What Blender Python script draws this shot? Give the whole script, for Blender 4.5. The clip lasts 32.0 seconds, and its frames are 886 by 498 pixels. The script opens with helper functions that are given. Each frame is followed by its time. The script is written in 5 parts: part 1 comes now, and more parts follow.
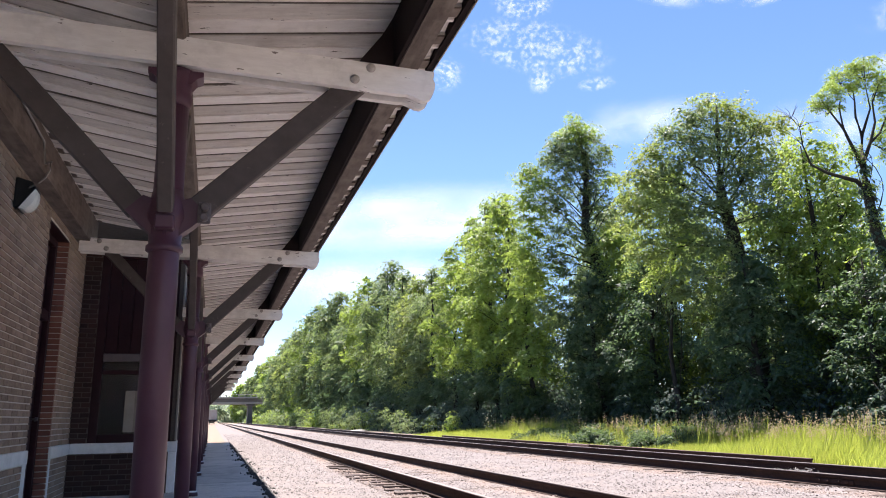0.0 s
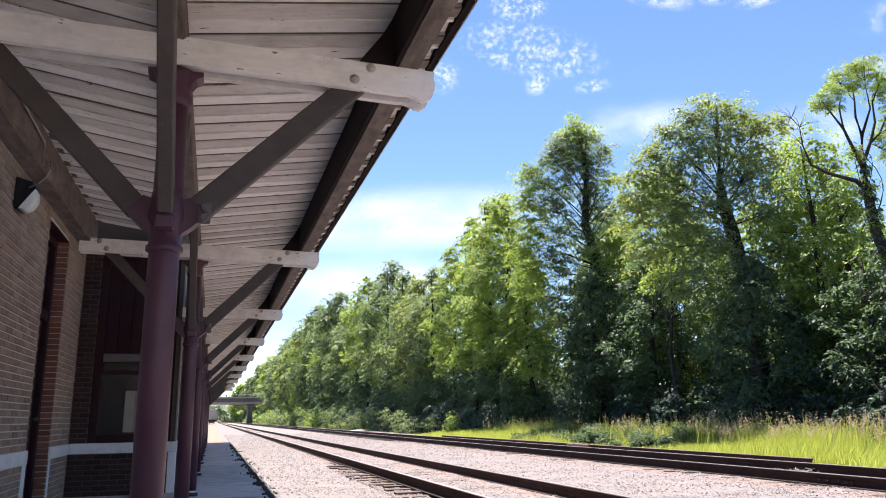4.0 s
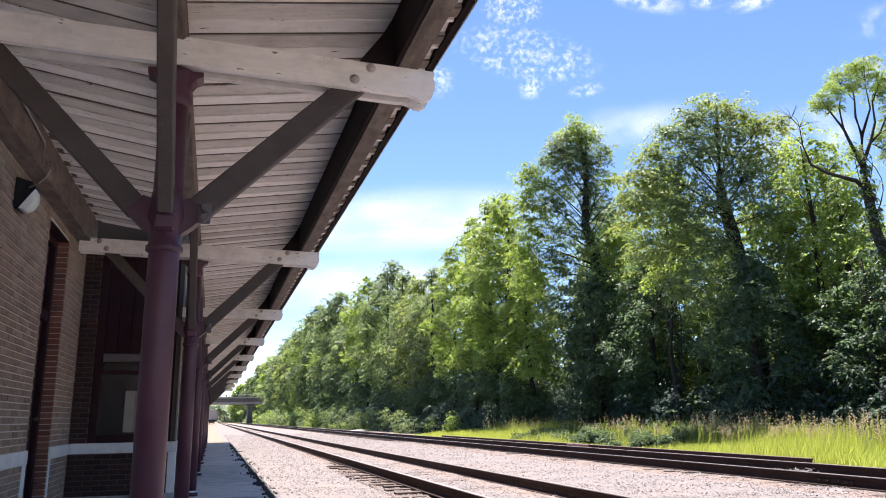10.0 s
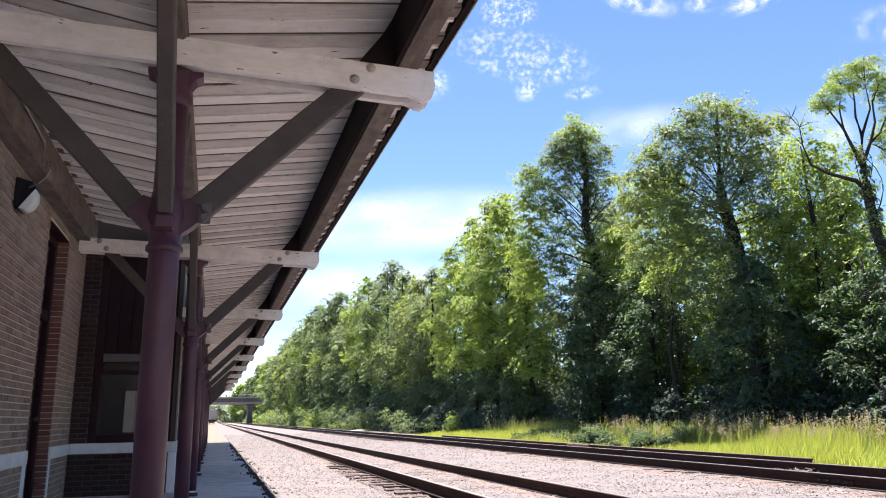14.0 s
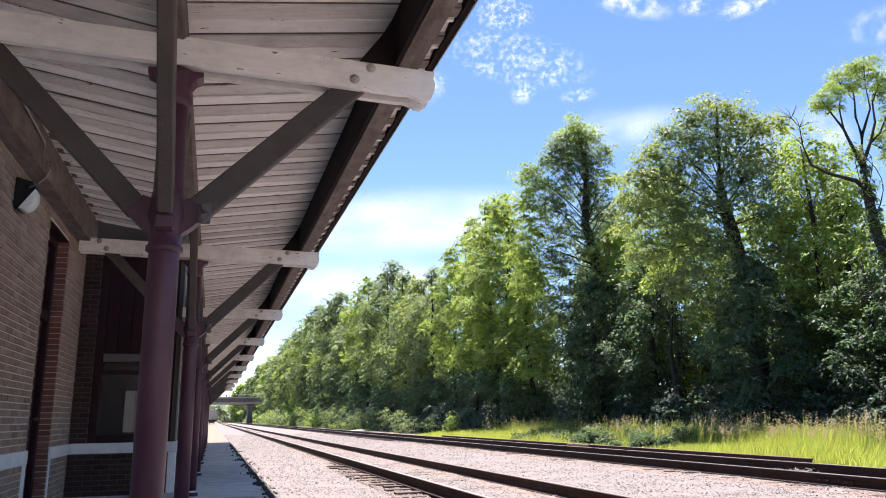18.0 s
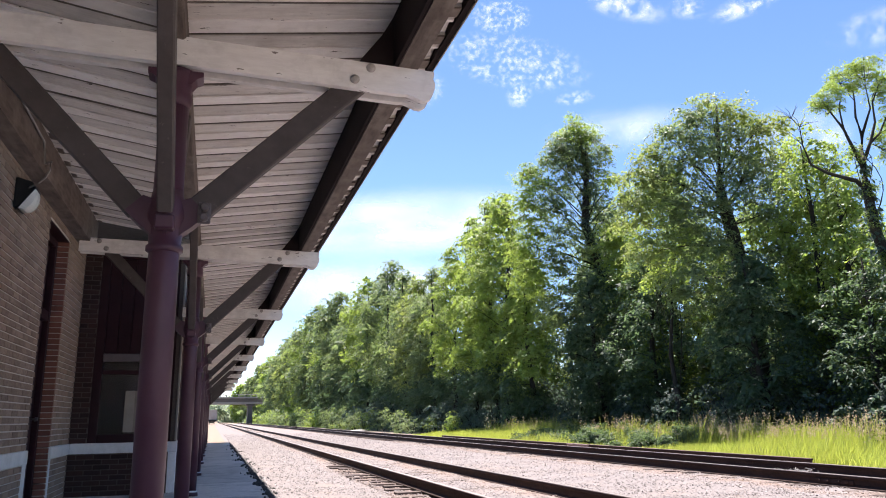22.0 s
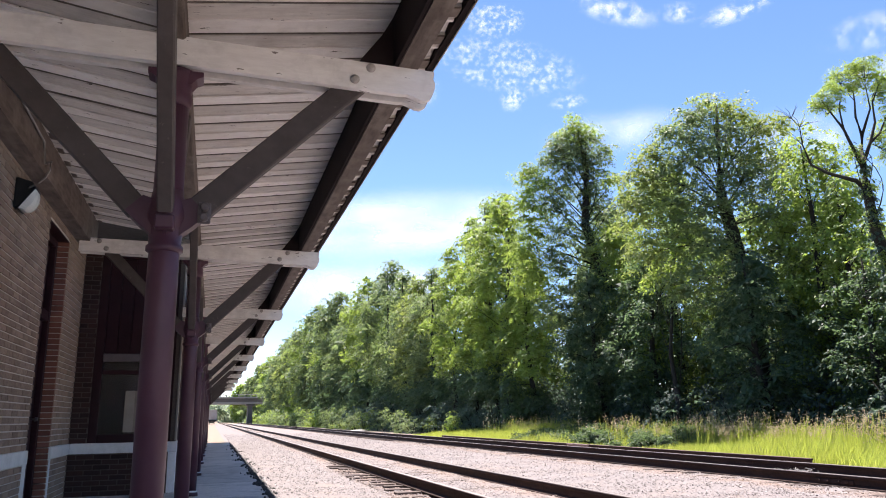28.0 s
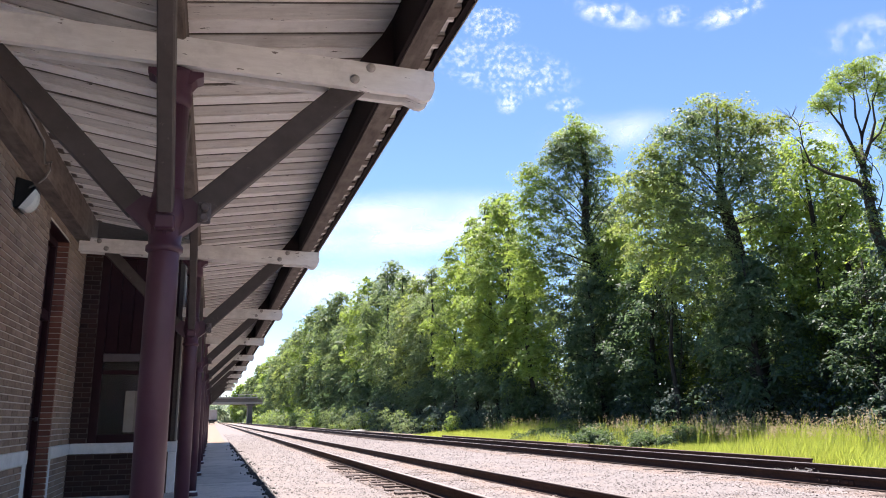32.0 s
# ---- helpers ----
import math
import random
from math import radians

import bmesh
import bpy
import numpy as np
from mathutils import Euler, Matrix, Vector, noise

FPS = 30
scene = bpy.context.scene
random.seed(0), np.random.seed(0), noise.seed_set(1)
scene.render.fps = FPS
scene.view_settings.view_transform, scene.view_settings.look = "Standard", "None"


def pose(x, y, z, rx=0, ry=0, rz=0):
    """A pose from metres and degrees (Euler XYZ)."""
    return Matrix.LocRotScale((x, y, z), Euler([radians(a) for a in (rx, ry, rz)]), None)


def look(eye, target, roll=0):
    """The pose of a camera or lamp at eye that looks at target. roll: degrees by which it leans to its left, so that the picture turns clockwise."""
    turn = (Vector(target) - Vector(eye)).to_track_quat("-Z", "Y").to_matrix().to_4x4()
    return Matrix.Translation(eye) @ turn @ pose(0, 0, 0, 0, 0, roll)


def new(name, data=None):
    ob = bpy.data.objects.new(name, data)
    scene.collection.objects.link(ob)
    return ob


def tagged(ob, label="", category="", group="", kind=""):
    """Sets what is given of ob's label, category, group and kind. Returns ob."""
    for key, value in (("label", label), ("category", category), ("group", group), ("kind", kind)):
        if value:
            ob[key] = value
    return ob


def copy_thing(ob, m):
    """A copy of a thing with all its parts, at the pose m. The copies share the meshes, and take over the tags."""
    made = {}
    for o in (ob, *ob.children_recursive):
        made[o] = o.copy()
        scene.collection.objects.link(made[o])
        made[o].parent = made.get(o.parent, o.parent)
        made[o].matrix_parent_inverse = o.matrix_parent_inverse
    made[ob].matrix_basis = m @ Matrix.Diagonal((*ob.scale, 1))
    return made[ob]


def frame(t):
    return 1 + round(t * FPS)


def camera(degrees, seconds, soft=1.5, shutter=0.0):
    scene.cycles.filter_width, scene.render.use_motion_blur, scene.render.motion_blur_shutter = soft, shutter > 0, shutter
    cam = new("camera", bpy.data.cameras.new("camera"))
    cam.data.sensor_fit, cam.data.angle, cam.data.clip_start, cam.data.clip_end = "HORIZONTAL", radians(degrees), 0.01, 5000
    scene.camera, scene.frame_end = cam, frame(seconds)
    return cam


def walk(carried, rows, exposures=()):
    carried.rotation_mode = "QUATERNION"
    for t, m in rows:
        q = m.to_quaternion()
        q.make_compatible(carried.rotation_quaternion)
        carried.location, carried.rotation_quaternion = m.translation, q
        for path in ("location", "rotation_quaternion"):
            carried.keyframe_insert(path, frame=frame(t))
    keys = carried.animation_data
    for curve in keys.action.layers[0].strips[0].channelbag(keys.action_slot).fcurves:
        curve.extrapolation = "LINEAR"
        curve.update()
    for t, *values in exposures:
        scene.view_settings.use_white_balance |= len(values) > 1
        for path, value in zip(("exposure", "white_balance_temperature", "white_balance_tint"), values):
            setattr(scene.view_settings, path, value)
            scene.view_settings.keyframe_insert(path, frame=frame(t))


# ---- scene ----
from collections import namedtuple

cam = camera(62.36, 32.0, soft=1.0)
EYE = (0.0, 0.0, 0.95)
view = look(EYE, (2.8954, 9.3061, 3.1890), -0.91)
walk(cam, [(0, view), (32, view)], exposures=[(0, 1.63, 6500, 17), (32, 1.63, 6500, 17)])

# ---- light ----
SUN_EL, SUN_AZ = 65.0, 10.0   # azimuth from +y towards +x
world = bpy.data.worlds.new("sky")
scene.world = world
world.use_nodes = True
wn = world.node_tree.nodes
sky = wn.new("ShaderNodeTexSky")
sky.sky_type, sky.sun_disc = "NISHITA", False
sky.sun_elevation, sky.sun_rotation = radians(SUN_EL), radians(SUN_AZ)
sky.altitude = 1700
sky.air_density, sky.dust_density, sky.ozone_density = 0.95, 0.0, 1.0
wn["Background"].inputs["Strength"].default_value = 0.077
rich = wn.new("ShaderNodeHueSaturation")
rich.inputs["Saturation"].default_value = 1.11
world.node_tree.links.new(sky.outputs[0], rich.inputs["Color"])
world.node_tree.links.new(rich.outputs[0], wn["Background"].inputs["Color"])
sun = new("sun", bpy.data.lights.new("sun", "SUN"))
sun.data.energy, sun.data.angle, sun.data.color = 5.0, radians(0.53), (1.0, 0.95, 0.87)
sun_dir = Vector((math.sin(radians(SUN_AZ)) * math.cos(radians(SUN_EL)), math.cos(radians(SUN_AZ)) * math.cos(radians(SUN_EL)), math.sin(radians(SUN_EL))))
sun.matrix_world = look(sun_dir * 60, (0, 0, 0))


# ---- materials ----
def surface(name, c1, c2, size=0.2, rough=0.8, bump=0.15, metal=0.0, dirt=None, dirt_size=1.2, dirt_amount=0.5, stretch=(1, 1, 1), vary=0.12, spec=0.35, chips=None, chip_size=0.05):
    """Two-tone grain at `size` metres, larger stains at dirt_size, fine relief, and a little change from piece to piece."""
    m = bpy.data.materials.new(name)
    m.use_nodes = True
    n, l = m.node_tree.nodes, m.node_tree.links
    bsdf = n["Principled BSDF"]
    co = n.new("ShaderNodeTexCoord")
    info = n.new("ShaderNodeObjectInfo")
    shift = n.new("ShaderNodeVectorMath"); shift.operation = "MULTIPLY_ADD"
    comb = n.new("ShaderNodeCombineXYZ")
    l.new(info.outputs["Random"], comb.inputs[0]); l.new(info.outputs["Random"], comb.inputs[1]); l.new(info.outputs["Random"], comb.inputs[2])
    l.new(comb.outputs[0], shift.inputs[0]); shift.inputs[1].default_value = (37, 53, 71)
    l.new(co.outputs["Object"], shift.inputs[2])
    mp = n.new("ShaderNodeMapping"); mp.inputs["Scale"].default_value = stretch
    l.new(shift.outputs[0], mp.inputs[0])
    fine = n.new("ShaderNodeTexNoise"); fine.inputs["Scale"].default_value = 1 / size; fine.inputs["Detail"].default_value = 6; fine.inputs["Roughness"].default_value = 0.65
    l.new(mp.outputs[0], fine.inputs["Vector"])
    ramp = n.new("ShaderNodeValToRGB")
    ramp.color_ramp.elements[0].position, ramp.color_ramp.elements[1].position = 0.32, 0.68
    ramp.color_ramp.elements[0].color, ramp.color_ramp.elements[1].color = (*c1, 1), (*c2, 1)
    l.new(fine.outputs["Fac"], ramp.inputs[0])
    colour = ramp.outputs[0]
    if dirt:
        big = n.new("ShaderNodeTexNoise"); big.inputs["Scale"].default_value = 1 / dirt_size; big.inputs["Detail"].default_value = 5; big.inputs["Roughness"].default_value = 0.7
        l.new(shift.outputs[0], big.inputs["Vector"])
        r2 = n.new("ShaderNodeValToRGB")
        r2.color_ramp.elements[0].position, r2.color_ramp.elements[1].position = 0.48, 0.72
        r2.color_ramp.elements[0].color, r2.color_ramp.elements[1].color = (0, 0, 0, 1), (dirt_amount, dirt_amount, dirt_amount, 1)
        l.new(big.outputs["Fac"], r2.inputs[0])
        mix = n.new("ShaderNodeMix"); mix.data_type = "RGBA"
        l.new(r2.outputs[0], mix.inputs["Factor"]); l.new(colour, mix.inputs["A"]); mix.inputs["B"].default_value = (*dirt, 1)
        colour = mix.outputs["Result"]
    if chips:
        ch = n.new("ShaderNodeTexNoise"); ch.inputs["Scale"].default_value = 1 / chip_size; ch.inputs["Detail"].default_value = 4; ch.inputs["Roughness"].default_value = 0.75
        l.new(mp.outputs[0], ch.inputs["Vector"])
        r3 = n.new("ShaderNodeMapRange"); r3.inputs["From Min"].default_value, r3.inputs["From Max"].default_value = 0.650, 0.672
        l.new(ch.outputs["Fac"], r3.inputs["Value"])
        mix3 = n.new("ShaderNodeMix"); mix3.data_type = "RGBA"
        l.new(r3.outputs[0], mix3.inputs["Factor"]); l.new(colour, mix3.inputs["A"]); mix3.inputs["B"].default_value = (*chips, 1)
        colour = mix3.outputs["Result"]
    if vary:
        rr = n.new("ShaderNodeMapRange"); rr.inputs["To Min"].default_value, rr.inputs["To Max"].default_value = 1 - vary, 1 + vary
        l.new(info.outputs["Random"], rr.inputs["Value"])
        hsv = n.new("ShaderNodeHueSaturation")
        l.new(rr.outputs[0], hsv.inputs["Value"]); l.new(colour, hsv.inputs["Color"])
        colour = hsv.outputs[0]
    l.new(colour, bsdf.inputs["Base Color"])
    bsdf.inputs["Roughness"].default_value, bsdf.inputs["Metallic"].default_value = rough, metal
    bsdf.inputs["Specular IOR Level"].default_value = spec
    if bump:
        b = n.new("ShaderNodeBump"); b.inputs["Strength"].default_value = bump; b.inputs["Distance"].default_value = 0.01
        l.new(fine.outputs["Fac"], b.inputs["Height"]); l.new(b.outputs[0], bsdf.inputs["Normal"])
    return m


def islands(name, colours, rough=0.8, spec=0.3, bump=0.0, size=0.02):
    """A material whose loose pieces differ in colour, one from the next."""
    m = bpy.data.materials.new(name)
    m.use_nodes = True
    n, l = m.node_tree.nodes, m.node_tree.links
    bsdf = n["Principled BSDF"]
    geo = n.new("ShaderNodeNewGeometry")
    ramp = n.new("ShaderNodeValToRGB")
    while len(ramp.color_ramp.elements) < len(colours):
        ramp.color_ramp.elements.new(0.5)
    for i, c in enumerate(colours):
        ramp.color_ramp.elements[i].position = i / (len(colours) - 1)
        ramp.color_ramp.elements[i].color = (*c, 1)
    l.new(geo.outputs["Random Per Island"], ramp.inputs[0])
    l.new(ramp.outputs[0], bsdf.inputs["Base Color"])
    bsdf.inputs["Roughness"].default_value = rough
    bsdf.inputs["Specular IOR Level"].default_value = spec
    if bump:
        co = n.new("ShaderNodeTexCoord")
        no = n.new("ShaderNodeTexNoise"); no.inputs["Scale"].default_value = 1 / size; no.inputs["Detail"].default_value = 4
        l.new(co.outputs["Object"], no.inputs["Vector"])
        b = n.new("ShaderNodeBump"); b.inputs["Strength"].default_value = bump; b.inputs["Distance"].default_value = 0.01
        l.new(no.outputs["Fac"], b.inputs["Height"]); l.new(b.outputs[0], bsdf.inputs["Normal"])
    return m


def leaf_material(name, dark, mid, light, glow, through_light=0.45, gloss=0.42):
    """Leaves: diffuse, a share of light through the blade, and a waxy gloss."""
    m = bpy.data.materials.new(name)
    m.use_nodes = True
    n, l = m.node_tree.nodes, m.node_tree.links
    out = n["Material Output"]
    bsdf = n["Principled BSDF"]
    geo = n.new("ShaderNodeNewGeometry")
    ramp = n.new("ShaderNodeValToRGB")
    ramp.color_ramp.elements.new(0.5)
    for e, c, p in zip(ramp.color_ramp.elements, (dark, mid, light), (0.0, 0.55, 1.0)):
        e.position, e.color = p, (*c, 1)
    l.new(geo.outputs["Random Per Island"], ramp.inputs[0])
    co = n.new("ShaderNodeTexCoord")
    big = n.new("ShaderNodeTexNoise"); big.inputs["Scale"].default_value = 0.55; big.inputs["Detail"].default_value = 2
    l.new(co.outputs["Object"], big.inputs["Vector"])
    rr = n.new("ShaderNodeMapRange"); rr.inputs["From Min"].default_value, rr.inputs["From Max"].default_value = 0.3, 0.7
    rr.inputs["To Min"].default_value, rr.inputs["To Max"].default_value = 0.75, 1.25
    l.new(big.outputs["Fac"], rr.inputs["Value"])
    hsv = n.new("ShaderNodeHueSaturation")
    l.new(rr.outputs[0], hsv.inputs["Value"]); l.new(ramp.outputs[0], hsv.inputs["Color"])
    l.new(hsv.outputs[0], bsdf.inputs["Base Color"])
    bsdf.inputs["Roughness"].default_value, bsdf.inputs["Specular IOR Level"].default_value = 0.52, gloss
    tr = n.new("ShaderNodeBsdfTranslucent")
    tint = n.new("ShaderNodeMix"); tint.data_type = "RGBA"; tint.inputs["Factor"].default_value = 0.6
    l.new(hsv.outputs[0], tint.inputs["A"]); tint.inputs["B"].default_value = (*glow, 1)
    l.new(tint.outputs["Result"], tr.inputs["Color"])
    mix = n.new("ShaderNodeMixShader"); mix.inputs[0].default_value = through_light
    l.new(bsdf.outputs[0], mix.inputs[1]); l.new(tr.outputs[0], mix.inputs[2])
    l.new(mix.outputs[0], out.inputs["Surface"])
    return m


def rust_stain(m, places, colour, amount):
    """Rust-brown fines along the rails: bands round the given x, broken up by noise."""
    n, l = m.node_tree.nodes, m.node_tree.links
    socket = n["Principled BSDF"].inputs["Base Color"]
    before = socket.links[0].from_socket
    geo = n.new("ShaderNodeNewGeometry")
    sep = n.new("ShaderNodeSeparateXYZ"); l.new(geo.outputs["Position"], sep.inputs[0])
    total = None
    for x, wide in places:
        off = n.new("ShaderNodeMath"); off.operation = "SUBTRACT"; off.inputs[1].default_value = x
        l.new(sep.outputs[0], off.inputs[0])
        dist = n.new("ShaderNodeMath"); dist.operation = "ABSOLUTE"; l.new(off.outputs[0], dist.inputs[0])
        band = n.new("ShaderNodeMapRange"); band.inputs["From Min"].default_value, band.inputs["From Max"].default_value = wide, wide * 0.2
        l.new(dist.outputs[0], band.inputs["Value"])
        if total is None:
            total = band.outputs[0]
        else:
            most = n.new("ShaderNodeMath"); most.operation = "MAXIMUM"
            l.new(total, most.inputs[0]); l.new(band.outputs[0], most.inputs[1])
            total = most.outputs[0]
    no = n.new("ShaderNodeTexNoise"); no.inputs["Scale"].default_value = 1.6; no.inputs["Detail"].default_value = 5
    l.new(geo.outputs["Position"], no.inputs["Vector"])
    rr = n.new("ShaderNodeMapRange"); rr.inputs["From Min"].default_value, rr.inputs["From Max"].default_value = 0.35, 0.65
    rr.inputs["To Max"].default_value = amount
    l.new(no.outputs["Fac"], rr.inputs["Value"])
    mul = n.new("ShaderNodeMath"); mul.operation = "MULTIPLY"
    l.new(total, mul.inputs[0]); l.new(rr.outputs[0], mul.inputs[1])
    mix = n.new("ShaderNodeMix"); mix.data_type = "RGBA"
    l.new(mul.outputs[0], mix.inputs["Factor"]); l.new(before, mix.inputs["A"]); mix.inputs["B"].default_value = (*colour, 1)
    l.new(mix.outputs["Result"], socket)


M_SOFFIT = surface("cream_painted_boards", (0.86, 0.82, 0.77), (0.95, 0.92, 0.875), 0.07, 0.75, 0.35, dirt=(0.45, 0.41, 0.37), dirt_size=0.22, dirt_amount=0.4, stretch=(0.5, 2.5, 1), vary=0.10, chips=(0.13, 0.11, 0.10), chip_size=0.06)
# darker copy of the soffit paint; the boards' shade is in its colour
M_SOFFIT_SHADE = surface("soffit_boards_in_shade", (0.58, 0.548, 0.505), (0.73, 0.695, 0.645), 0.07, 0.8, 0.35, dirt=(0.37, 0.325, 0.29), dirt_size=0.3, dirt_amount=0.5, stretch=(0.4, 3, 1), vary=0.10, chips=(0.12, 0.10, 0.09), chip_size=0.05)
M_BEAM = surface("white_timber", (0.77, 0.745, 0.71), (0.90, 0.88, 0.845), 0.07, 0.65, 0.25, dirt=(0.44, 0.42, 0.39), dirt_size=0.3, dirt_amount=0.6, stretch=(0.6, 2.5, 2.5), vary=0.04, chips=(0.20, 0.175, 0.155), chip_size=0.07)
M_BROWN = surface("brown_timber", (0.058, 0.047, 0.044), (0.092, 0.077, 0.072), 0.12, 0.6, 0.2, dirt=(0.10, 0.080, 0.076), dirt_size=0.5, dirt_amount=0.4, vary=0.08, chips=(0.12, 0.10, 0.092), chip_size=0.045)
M_PURLIN = surface("worn_brown_timber", (0.070, 0.054, 0.044), (0.165, 0.132, 0.110), 0.10, 0.7, 0.3, dirt=(0.27, 0.23, 0.20), dirt_size=0.22, dirt_amount=0.6, stretch=(3, 0.5, 3), vary=0.05)
M_IRON = surface("maroon_iron_paint", (0.060, 0.019, 0.036), (0.088, 0.032, 0.054), 0.25, 0.44, 0.05, dirt=(0.06, 0.035, 0.045), dirt_size=0.5, dirt_amount=0.4, vary=0.05, spec=0.5)
M_BOLT = surface("painted_bolt", (0.34, 0.32, 0.29), (0.46, 0.43, 0.40), 0.02, 0.5, 0.2, vary=0.1)
M_DARK_BOLT = surface("dark_bolt", (0.09, 0.075, 0.075), (0.14, 0.12, 0.12), 0.02, 0.45, 0.1)
M_FASCIA = surface("fascia_paint_and_purlin_shade", (0.013, 0.009, 0.009), (0.024, 0.017, 0.017), 0.3, 0.8, 0.2, spec=0.1)
M_JOINT = surface("joint_shade", (0.12, 0.10, 0.088), (0.22, 0.19, 0.168), 0.1, 0.9, 0.1)
M_ROOF = surface("roof_felt", (0.10, 0.10, 0.10), (0.14, 0.14, 0.14), 0.05, 0.9, 0.4, dirt=(0.07, 0.07, 0.07))
M_BRICK = surface("red_brown_brick", (0.26, 0.185, 0.145), (0.40, 0.295, 0.235), 0.03, 0.85, 0.5, dirt=(0.16, 0.105, 0.09), dirt_size=0.6, dirt_amount=0.45, vary=0.2)
M_MORTAR = surface("pale_mortar", (0.62, 0.55, 0.49), (0.74, 0.67, 0.61), 0.02, 0.95, 0.4, dirt=(0.25, 0.21, 0.19), vary=0.0)
M_STONE = surface("white_limestone", (0.84, 0.83, 0.83), (0.92, 0.91, 0.91), 0.05, 0.8, 0.3, dirt=(0.45, 0.44, 0.44), dirt_size=0.25, dirt_amount=0.35)
M_MAROON = surface("maroon_woodwork", (0.024, 0.007, 0.011), (0.038, 0.012, 0.017), 0.2, 0.6, 0.1, dirt=(0.024, 0.010, 0.012), spec=0.2)
M_TRIM = surface("cream_trim", (0.27, 0.24, 0.21), (0.35, 0.315, 0.28), 0.1, 0.6, 0.1)
M_CONCRETE = surface("platform_concrete", (0.62, 0.56, 0.50), (0.75, 0.69, 0.63), 0.05, 0.9, 0.35, dirt=(0.30, 0.27, 0.24), dirt_size=0.45, dirt_amount=0.7, vary=0.10)
M_RUBBLE = surface("dark_rubble", (0.035, 0.033, 0.032), (0.09, 0.085, 0.08), 0.04, 0.95, 0.6, vary=0.3)
M_CINDER = surface("brown_cinders", (0.075, 0.053, 0.044), (0.215, 0.160, 0.138), 0.03, 0.95, 0.8, dirt=(0.25, 0.19, 0.165), dirt_size=0.3, dirt_amount=0.5, vary=0.0)
M_GROUND = surface("pale_gravel_ground", (0.205, 0.158, 0.120), (0.255, 0.198, 0.150), 0.12, 0.95, 0.5, dirt=(0.24, 0.175, 0.122), dirt_size=6, dirt_amount=0.7, vary=0.0)
M_BALLAST = surface("ballast_bed", (0.160, 0.138, 0.132), (0.220, 0.195, 0.190), 0.035, 0.95, 0.25, dirt=(0.25, 0.18, 0.14), dirt_size=0.8, dirt_amount=0.5, vary=0.0)
M_STONES = islands("crushed_stone", [(0.07, 0.062, 0.060), (0.15, 0.132, 0.128), (0.215, 0.190, 0.186), (0.25, 0.224, 0.221), (0.235, 0.200, 0.187), (0.29, 0.264, 0.266)], 0.9, 0.2, 0.5)
for _m in (M_BALLAST, M_STONES):
    rust_stain(_m, ((2.95, 0.45), (4.45, 0.35), (8.15, 0.75), (10.5, 0.6)), (0.25, 0.165, 0.118), 0.65)
M_RAIL = surface("rusty_rail", (0.022, 0.012, 0.010), (0.042, 0.023, 0.019), 0.05, 0.8, 0.3, spec=0.15, dirt=(0.08, 0.042, 0.03), dirt_size=0.6, dirt_amount=0.4)
M_PINK_RUST = surface("pink_rust", (0.20, 0.13, 0.12), (0.28, 0.19, 0.17), 0.1, 0.7, 0.2)
M_RAILTOP = surface("worn_rail_head", (0.17, 0.14, 0.132), (0.26, 0.22, 0.21), 0.06, 0.55, 0.1, metal=0.5)
M_TIE = surface("weathered_tie", (0.045, 0.033, 0.029), (0.135, 0.100, 0.088), 0.05, 0.9, 0.6, dirt=(0.22, 0.17, 0.14), dirt_size=0.3, stretch=(0.5, 4, 1), vary=0.3)
M_BARK = surface("tree_bark", (0.014, 0.013, 0.012), (0.036, 0.032, 0.027), 0.08, 0.95, 0.8, dirt=(0.05, 0.06, 0.035), dirt_size=0.7, stretch=(2, 2, 0.5), vary=0.15)
M_CONC_FAR = surface("bridge_concrete", (0.30, 0.29, 0.28), (0.40, 0.385, 0.37), 0.8, 0.9, 0.2, dirt=(0.22, 0.21, 0.205), dirt_size=3)
M_STEEL_FAR = surface("bridge_girder", (0.09, 0.085, 0.085), (0.13, 0.12, 0.12), 0.8, 0.7, 0.1, dirt=(0.12, 0.09, 0.08), dirt_size=3)
M_BLACK = surface("black_casing", (0.012, 0.012, 0.014), (0.02, 0.02, 0.022), 0.1, 0.4, 0.05)
M_CABLE = surface("grey_cable", (0.30, 0.29, 0.27), (0.38, 0.37, 0.35), 0.1, 0.5, 0.05)
M_DIM = surface("dim_interior", (0.035, 0.030, 0.030), (0.055, 0.047, 0.046), 0.5, 0.9, 0.1)
M_PALE_PANEL = surface("pale_panel", (0.29, 0.255, 0.215), (0.36, 0.32, 0.27), 0.2, 0.9, 0.05)
# darker brick and mortar for the bay; its shade is put into the colour
M_DARK_BRICK = islands("bay_brick_in_shade", [(0.032, 0.016, 0.016), (0.050, 0.025, 0.024), (0.068, 0.033, 0.030), (0.044, 0.027, 0.026)], 0.85, 0.3, 0.5, 0.02)
M_DARK_MORTAR = surface("bay_mortar_in_shade", (0.085, 0.068, 0.062), (0.13, 0.105, 0.095), 0.02, 0.95, 0.4, vary=0.0)
M_CAR = surface("grey_hopper_paint", (0.30, 0.275, 0.27), (0.42, 0.385, 0.375), 0.8, 0.7, 0.1, dirt=(0.34, 0.24, 0.20), dirt_size=1.5)

